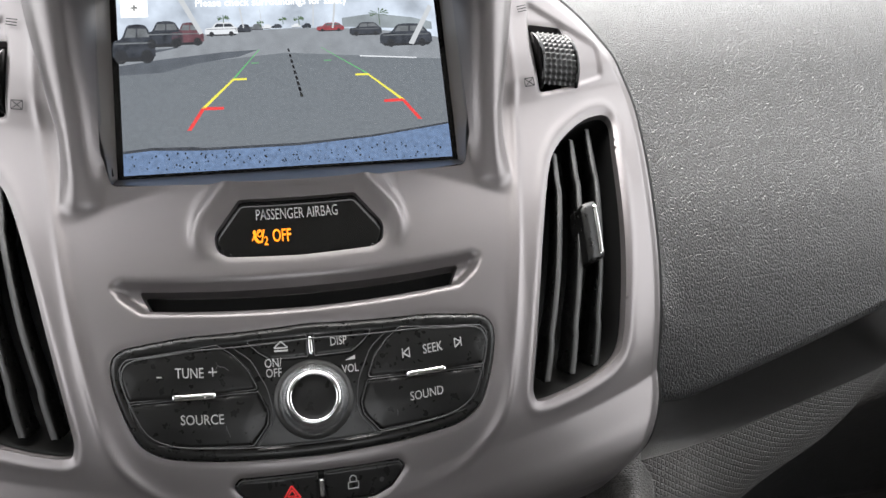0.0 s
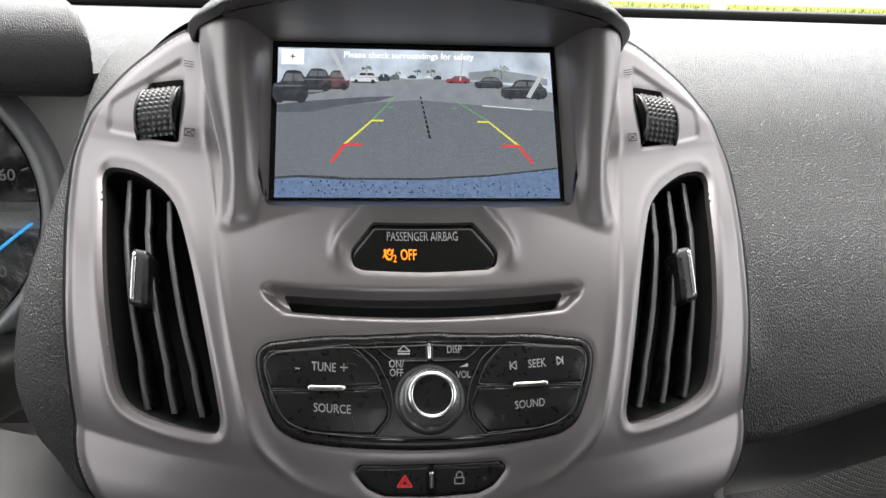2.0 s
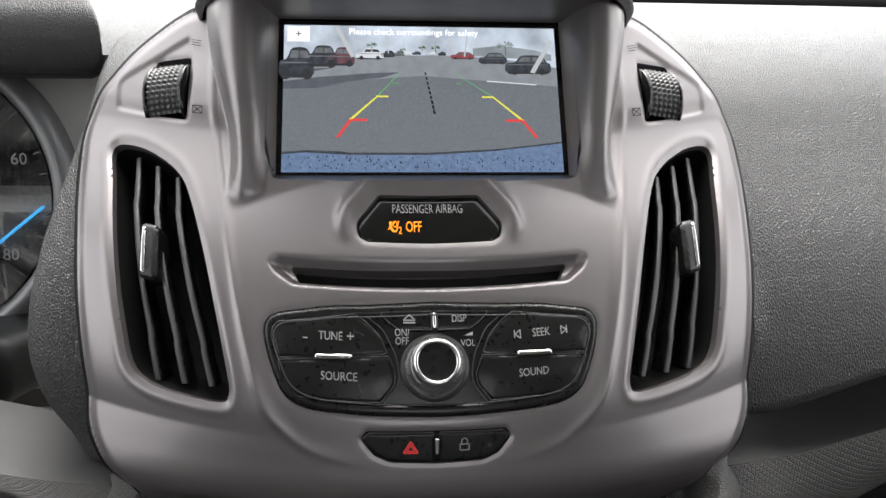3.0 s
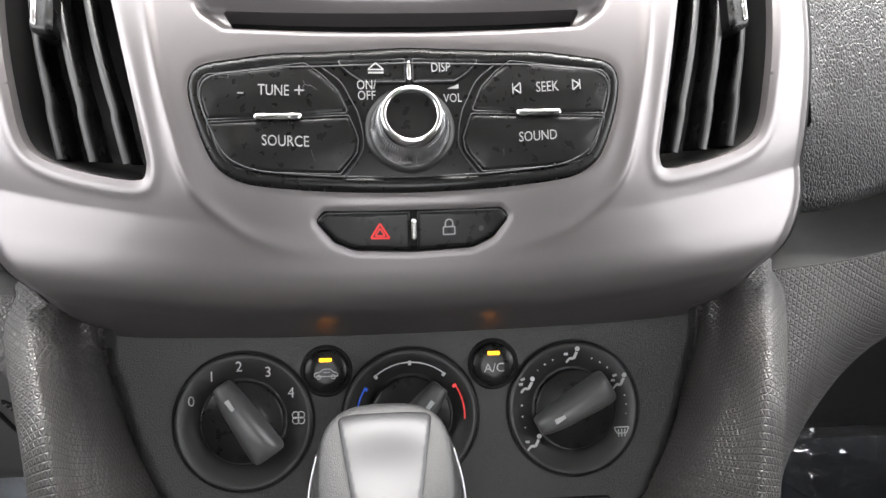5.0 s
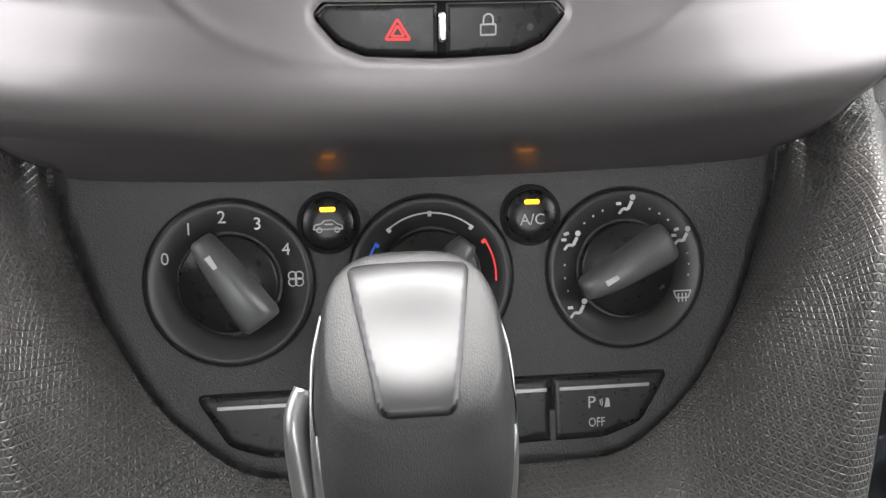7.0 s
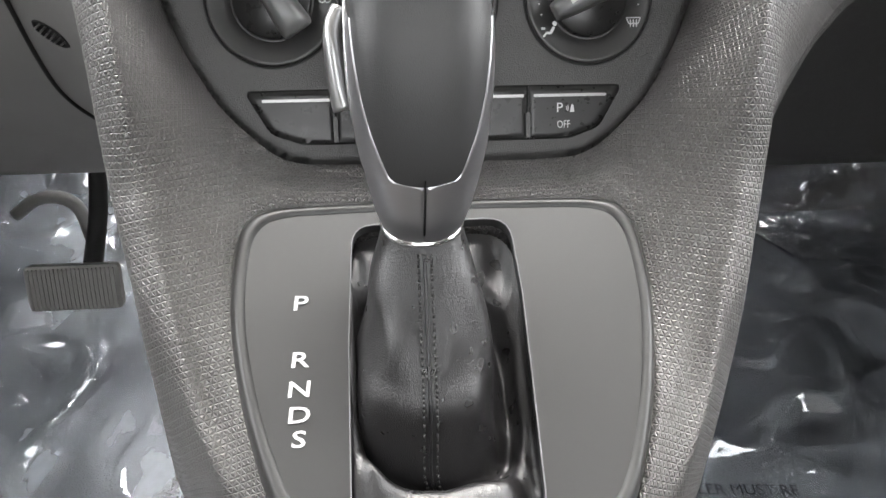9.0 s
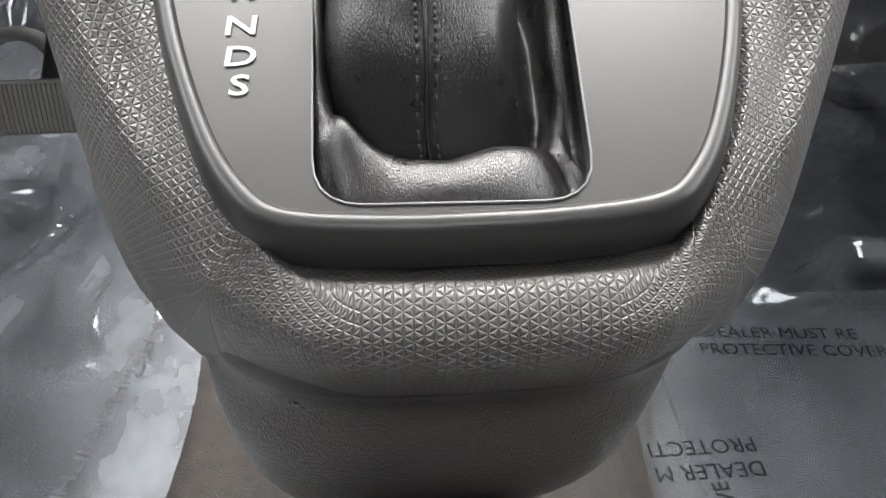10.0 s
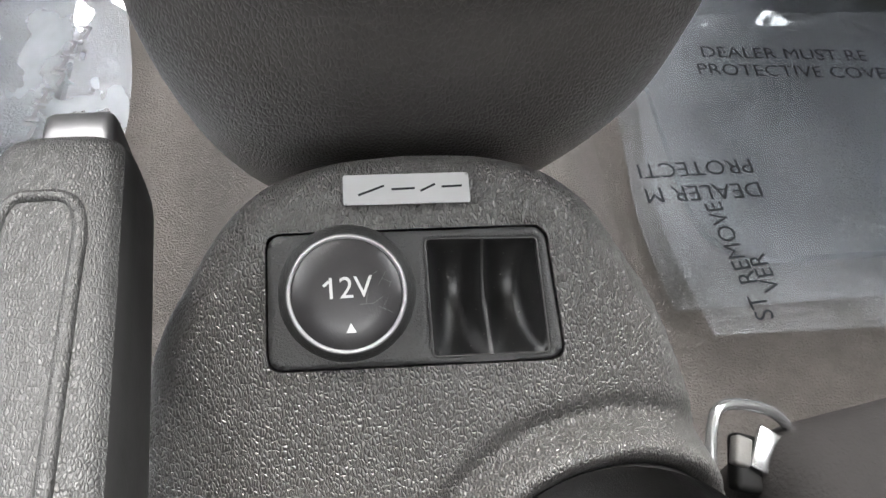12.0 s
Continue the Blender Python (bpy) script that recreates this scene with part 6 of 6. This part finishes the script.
part("side_cover", loft("side_cover", rows[:, flank], GRIP_SIDE, closed=False, flip=True), brake, "smooth side cover, darkened for its shade")
part("grip_front", mesh("grip_front", rows[0], [tuple(range(40))], GRIP), brake)
rows = [grip_ring(*s) for s in ((-.1735, -.0822, .2950, .0062, .0072, 8), (-.1738, -.0822, .2950, .0070, .0080, 8), (-.1748, -.0822, .2950, .0075, .0086, 8), (-.1880, -.0822, .2950, .0078, .0088, 8))]
BUTTON_SILVER = material("dull_grey_button_metal", (.075, .075, .078), .40, .8, .03, 1200, .06, 80)
part("release_button", loft("release_button", rows, BUTTON_SILVER, caps=(True, True), flip=True), brake, "satin silver button")
part("grip_flute", tube("grip_flute", spline([(-.0905, -.30, .3102), (-.0912, -.23, .3103), (-.0905, -.205, .3100), (-.0845, -.2010, .3102), (-.0765, -.205, .3100), (-.0752, -.23, .3103), (-.0735, -.30, .3106)], 60) - [0, 0, .0010], .0016, GRIP, 8), brake)

brake.matrix_world = pose(-.0035, .0015, 0)

# ---- floor, mats and protective film ----
floor = tagged(new("floor"), "grey-brown carpeted car floor", "floor", kind="structure")
gx, gy = np.linspace(-.76, .76, 96), np.linspace(-1.2, .78, 124)
fv = [(x, y, .060 + np.clip(y - .46, 0, 1) * .9 + .0025 * noise.noise((x * 14, y * 14, 0)) + .078 * np.exp(-(x / .105) ** 6)) for y in gy for x in gx]
ff = [(j * 96 + i, j * 96 + i + 1, (j + 1) * 96 + i + 1, (j + 1) * 96 + i) for j in range(123) for i in range(95)]
part("carpet", mesh("carpet", fv, ff, CARPET), floor)
FLOOR = chart((0, 0, .062), (0, 1, 0), (0, 0, 1))

def film_material(name, thin, thick, index=1.9):
    m = bpy.data.materials.new(name)
    m.use_nodes = True
    fn, fl = m.node_tree.nodes, m.node_tree.links
    fn.clear()
    out = fn.new("ShaderNodeOutputMaterial")
    mix1, mix2 = fn.new("ShaderNodeMixShader"), fn.new("ShaderNodeMixShader")
    clear, haze, shine = fn.new("ShaderNodeBsdfTransparent"), fn.new("ShaderNodeBsdfDiffuse"), fn.new("ShaderNodeBsdfGlossy")
    clear.inputs["Color"].default_value = (.93, .95, .96, 1)
    haze.inputs["Color"].default_value = (.50, .53, .58, 1)
    shine.inputs["Roughness"].default_value = .07
    shine.inputs["Color"].default_value = (.9, .92, .95, 1)
    cloud = fn.new("ShaderNodeTexNoise")
    cloud.inputs["Scale"].default_value, cloud.inputs["Detail"].default_value = 9, 5
    crng = fn.new("ShaderNodeMapRange")
    crng.inputs["From Min"].default_value, crng.inputs["From Max"].default_value = .35, .7
    crng.inputs["To Min"].default_value, crng.inputs["To Max"].default_value = thin, thick
    fl.new(cloud.outputs[0], crng.inputs[0])
    fl.new(crng.outputs[0], mix1.inputs[0])
    fres = fn.new("ShaderNodeFresnel")
    fres.inputs["IOR"].default_value = index
    fl.new(clear.outputs[0], mix1.inputs[1])
    fl.new(haze.outputs[0], mix1.inputs[2])
    fl.new(mix1.outputs[0], mix2.inputs[1])
    fl.new(shine.outputs[0], mix2.inputs[2])
    fl.new(fres.outputs[0], mix2.inputs[0])
    fl.new(mix2.outputs[0], out.inputs["Surface"])
    return m


FILM_FOLD = film_material("folded_protective_film", .05, .14, 1.5)
FILM_CLEAR, FILM_MILKY = film_material("clear_protective_film", .02, .22), film_material("milky_protective_film", .16, .52)


def film(name, x0, x1, y0, y1, seed, label, skew):
    t = thing(name, label, "floor mat", "floor mats")
    nx, ny = 150, 170
    v, f = [], []
    for j in range(ny):
        for i in range(nx):
            u, w = i / (nx - 1), j / (ny - 1)
            x, y = x0 + (x1 - x0) * u, y0 + (y1 - y0) * w
            x += skew(y) * (1 - u if x1 > 0 else u)
            p = Vector((x * 5 + seed, y * 5, seed * 3.1))
            h = .010 * abs(noise.noise(p)) + .008 * (1 - abs(noise.noise(p * 2.6))) ** 6 + .004 * noise.noise(p * 5.1) + (.0006 + .0024 * min(max(y / .2, 0), 1)) * (1 - abs(noise.noise(p * 6.3 + Vector((3, 7, 1))))) ** 4
            far = min(max((y - .03) / .14, 0), 1)
            h = h * (.35 + .65 * far) + far * .012 * (1 - abs(noise.noise(p * 1.7 + Vector((9, 2, 5))))) ** 14
            h += far * .024 * (.35 + noise.noise(p * 1.5 + Vector((1, 8, 3)))) if x1 < 0 else 0
            edge = min(1, min(u, 1 - u, w, 1 - w) * 14)
            v.append((x, y, .068 + np.clip(y - .46, 0, 1) * .9 + max(h, -.001) * (.25 + .75 * edge)))
    f = [(j * nx + i, j * nx + i + 1, (j + 1) * nx + i + 1, (j + 1) * nx + i) for j in range(ny - 1) for i in range(nx - 1)]
    sheet = part("film", mesh("film", v, f, FILM_CLEAR if x1 > 0 else FILM_MILKY), t, "crumpled clear protective film")
    sheet.visible_shadow = False
    xa, xb, ya, yb = (x0 + .03, x1 - .01, y0 + .03, y1) if x1 > 0 else (x0 + .01, x1 - .04, y0, y1)
    part("mat", pad("mat", FLOOR, fillet([(xa, ya), (xb, ya), (xb, yb), (xa, yb)], .04), MAT, .0045, -.006, .02), t, "dark mat under the film")
    return t


fr = film("passenger_floor_mat", .137, .66, -.110, .62, 2.3, "dark passenger floor mat under crumpled clear film", lambda y: .004 * np.sin(y * 30) - .02 * np.clip(y, 0, 1))
fd = film("driver_floor_mat", -.66, -.165, -.36, .62, 7.7, "grey driver floor mat under crumpled clear film", lambda y: .006 * np.sin(y * 22) - .05 * np.clip(y, 0, 1))
flap_v = []
for j in range(60):
    for i in range(80):
        x, y = .141 + .40 * i / 79, -.137 + .236 * j / 59
        p = Vector((x * 7, y * 7, 4.2))
        flap_v.append((x + .006 * math.sin(y * 26), y - .03 * (x - .14), .091 + .0015 * noise.noise(p) + .001 * abs(noise.noise(p * 2.3))))
flap = part("folded_film", mesh("folded_film", flap_v, [(j * 80 + i, j * 80 + i + 1, (j + 1) * 80 + i + 1, (j + 1) * 80 + i) for j in range(59) for i in range(79)], FILM_FOLD), fr, "milky folded end of the film")
flap.visible_shadow = False
for text, x, y, turn, s in (("DEALER MUST RE", .248, .053, -.09, .0142), ("PROTECTIVE COVER", .252, .037, -.09, .0142), ("PROTECTI", .163, -.034, 3.14, .0150), ("DEALER M", .163, -.051, 3.14, .0150), ("REMOVE", .168, -.085, 1.65, .0140), ("VER", .180, -.105, 1.65, .0140), ("ST", .171, -.125, 1.65, .0140)):
    lettering("lettering", text, FLOOR, x, y, s, .0325, PRINT_DARK, fr, turn=turn)
INK = material("faded_grey_ink", (.10, .10, .11), .6)
for i in range(13):
    c = np.array([-.192 - .0034 * i, .115 - .0135 * i])
    d = np.array([-.0024, -.0094])
    n_ = np.array([.0094, -.0024])
    strokes_ = [bar(c - n_ * .45, c + n_ * .45, .0022), bar(c + d - n_ * .45, c + d + n_ * .45, .0022), bar(c, c + d, .0024)] if i % 3 else [bar(c - n_ * .45, c + n_ * .45, .0024), bar(c + n_ * .4, c + n_ * .4 + d, .0024)]
    part("ink_mark", polys("ink_mark", FLOOR, strokes_, .0200 + .00002 * i, INK), fd)

# ---- pedals ----
pedal = thing("brake_pedal", "ribbed grey-black brake pedal pad", "pedal")
PED = chart((-.272, .205, .206), (0, .35, .937), (0, -.937, .35))
part("pad", pad("pad", PED, fillet([(-.038, -.019), (.036, -.019), (.036, .019), (-.038, .019)], .005), TRIM, .004, -.006, .004, round_off=.003), pedal)
for i in range(21):
    x = -.034 + i * .0033
    part("rib", pad("rib", PED, fillet([(x - .0009, -.0175), (x + .0009, -.0175), (x + .0009, .0175), (x - .0009, .0175)], .0005, 3), TRIM, .0050, .003, .004), pedal)
part("arm", tube("arm", spline([(-.262, .215, .206), (-.262, .28, .25), (-.262, .34, .36), (-.262, .36, .48)], 16), .007, DARK, 8, 1.8), pedal)
bracket = thing("pedal_bracket", "grey metal pedal bracket in the footwell", "bracket")
part("loop", tube("loop", spline([(-.40, .40, .145), (-.375, .40, .163), (-.35, .40, .165), (-.335, .40, .150), (-.332, .40, .110)], 24), .007, TRIM, 8), bracket)

# ---- seat edge and belt anchor beside the rear console ----
seat = thing("passenger_chair", "dark cloth passenger chair base beside the console", "car seat")
part("cushion", box("cushion", (.46, .52, .14), SEAT, .022, 4), seat, m=pose(.353, -.4415, .135, 0, 0, 8.6))
part("piping", tube("piping", [(.353 + math.cos(.15) * a - math.sin(.15) * .2515, -.4415 + math.sin(.15) * a + math.cos(.15) * .2515, .196) for a in np.linspace(-.20, .20, 12)], .0022, SEAT, 8), seat, "sewn edge of the cushion")
belt = thing("seat_belt_buckle", "bright metal belt anchor loop beside the console", "seat belt buckle")
part("loop", tube("loop", spline([(.070, -.240, .205), (.072, -.224, .214), (.078, -.2175, .214), (.096, -.216, .203), (.106, -.219, .194), (.111, -.227, .187), (.113, -.245, .178)], 40), .0018, SATIN, 10), belt, "bright metal loop")
part("tongue", box("tongue", (.022, .018, .006), DARK, .002, 3), belt, m=pose(.094, -.230, .190, 10, 22, -10))
part("plate", box("plate", (.010, .014, .002), SATIN, .0008, 2), belt, "bare metal plate", m=pose(.0955, -.2270, .1955, 10, 22, -25))
part("clip", box("clip", (.006, .009, .004), TRIM, .001, 2), belt, "pale grey clip", m=pose(.0835, -.2285, .2030, 10, 22, -15))

# ---- unseen doors, roof and rear wall added to shape the daylight; windscreen base ----


def slab(name, size, m, mat, label, cat):
    ob = part(name, box(name, size, mat, .004, 2), None, m=m)
    return tagged(ob, label, cat, kind="structure")


for sx, nm in ((1, "wall_east"), (-1, "wall_west")):
    # sill heights and closed sides are set to limit light from each side
    sill = .62 if sx > 0 else .70
    slab(nm, (.06, 2.2, sill), pose(sx * .80, -.25, sill / 2), TRIM, "unseen grey side wall limiting the side light", "wall")
    slab(nm + "_rear", (.06, .76, 1.35 - sill), pose(sx * .80, -.90, (1.35 + sill) / 2), TRIM, "unseen grey side wall added to cut light", "wall")
    slab(nm + "_header", (.06, 1.6, .20), pose(sx * .74, -.70, 1.26), LINER, "unseen grey header narrowing the side opening", "wall")
    slab(nm + "_pillar", (.05, .07, 1.10), look((sx * .76, .37, 1.01), (sx * .745, .37 + 1, 1.01 - .62)) @ pose(0, 0, 0, 0, 0, 0), LINER, "grey windscreen pillar", "pillar")
# unseen rear wall, its opening sized for the light from behind
slab("wall_south", (1.6, .06, .84), pose(0, -1.25, .42), TRIM, "unseen grey rear wall added to cut light", "wall")
for sx, nm in ((1, "wall_south_east"), (-1, "wall_south_west")):
    slab(nm, (.44, .06, .50), pose(sx * .58, -1.25, 1.09), TRIM, "unseen grey wall narrowing the rear opening", "wall")
# unseen roof, drawn forward to keep sky reflections off the shift plate
slab("ceiling", (1.6, 1.37, .04), pose(0, -.565, 1.36), LINER, "unseen grey headliner shaping the light from above", "ceiling")
slab("windscreen_sill", (1.7, .05, .014), pose(0, .795, .741), DARK, "black windscreen base strip", "trim")
slab("bulkhead", (1.6, .05, .80), pose(0, .84, .33), DARK, "dark bulkhead behind the dashboard", "wall")

# ---- outside: car park, verge and road ----
ASPHALT = material("pale_worn_asphalt", (.20, .20, .198), .9, 0, .4, 60, .25, 1.5, distance=.01, spec=0)
GRASS = material("dry_green_grass", (.20, .235, .07), .9, 0, .8, 9, .4, .8, distance=.05, spec=0)
ground = tagged(new("ground"), "grey asphalt car park and road", "ground", kind="structure")
part("asphalt", mesh("asphalt", [(-900, -900, -.36), (900, -900, -.36), (900, 1500, -.36), (-900, 1500, -.36)], [(0, 1, 2, 3)], ASPHALT), ground)
verge = tagged(new("grass_verge"), "yellow-green grass verge", "grass", kind="stuff")
gv, gf = [], []
rg = random.Random(11)
part("turf", mesh("turf", [(-60, 15, -.34), (60, 15, -.34), (60, 25, -.26), (-60, 25, -.26)], [(0, 1, 2, 3)], GRASS), verge)
for i in range(5000):
    x, y = rg.uniform(-16, 22), rg.uniform(16.5, 23)
    h, wd, a = rg.uniform(.06, .16), rg.uniform(.01, .03), rg.uniform(0, 3.14)
    z = -.34 + (y - 16.5) * .0123
    k = len(gv)
    gv += [(x - wd * math.cos(a), y - wd * math.sin(a), z), (x + wd * math.cos(a), y + wd * math.sin(a), z), (x + rg.uniform(-.05, .05), y, z + h)]
    gf.append((k, k + 1, k + 2))
part("blades", mesh("blades", gv, gf, GRASS, smooth=False), verge)
WHITE = material("white_paint", (.75, .74, .72), .5)
postm = thing("bollard", "pale concrete post on the verge", "post")
part("post", mesh("post", *(lambda r: ([(7.9 + r * math.cos(t) * s, 17.6 + r * math.sin(t) * s, z) for z, s in ((-.4, 1), (2.6, .9)) for t in np.linspace(0, 6.283, 16, endpoint=False)], [(i, (i + 1) % 16, 16 + (i + 1) % 16, 16 + i) for i in range(16)]))(.17), WHITE), postm)


def far_vehicle(x, y, turn, paint, label):
    c = thing("parked_car", label, "car", "parked cars")
    c.matrix_world = pose(x, y, -.36, 0, 0, turn)
    prof = [(-2.2, .35), (-2.25, .75), (-2.0, .95), (-1.2, 1.0), (-.7, 1.45), (.7, 1.5), (1.5, 1.05), (2.15, .95), (2.25, .6), (2.2, .35)]
    v = [(s * (.88 if z < 1.1 else .68), px, z) for s in (-1, 1) for px, z in prof]
    n = len(prof)
    part("body", mesh("body", v, [tuple(range(n))[::-1], tuple(range(n, 2 * n))] + [(i, (i + 1) % n, n + (i + 1) % n, n + i) for i in range(n)], paint, smooth=False), c)
    for sx in (-1, 1):
        part("side_glass", mesh("side_glass", [(sx * .80, -1.0, 1.05), (sx * .80, 1.2, 1.05), (sx * .70, .6, 1.42), (sx * .70, -.6, 1.42)], [(0, 1, 2, 3)], GLOSS, smooth=False), c)
        for sy in (-1.35, 1.35):
            w = part("wheel", mesh("wheel", [(sx * dx, sy + .33 * math.cos(t), .33 + .33 * math.sin(t)) for dx in (.68, .90) for t in np.linspace(0, 6.283, 18, endpoint=False)],
                                   [(i, (i + 1) % 18, 18 + (i + 1) % 18, 18 + i) for i in range(18)] + [tuple(range(18)), tuple(range(18, 36))], DARK), c)


PAINT_A, PAINT_B = material("dark_blue_paint", (.02, .03, .06), .25, .3), material("silver_car_paint", (.45, .46, .48), .3, .5)
far_vehicle(-13.5, 42, 85, PAINT_A, "dark blue car parked beyond the verge")
far_vehicle(22.5, 44, 95, PAINT_B, "silver car parked beyond the verge")
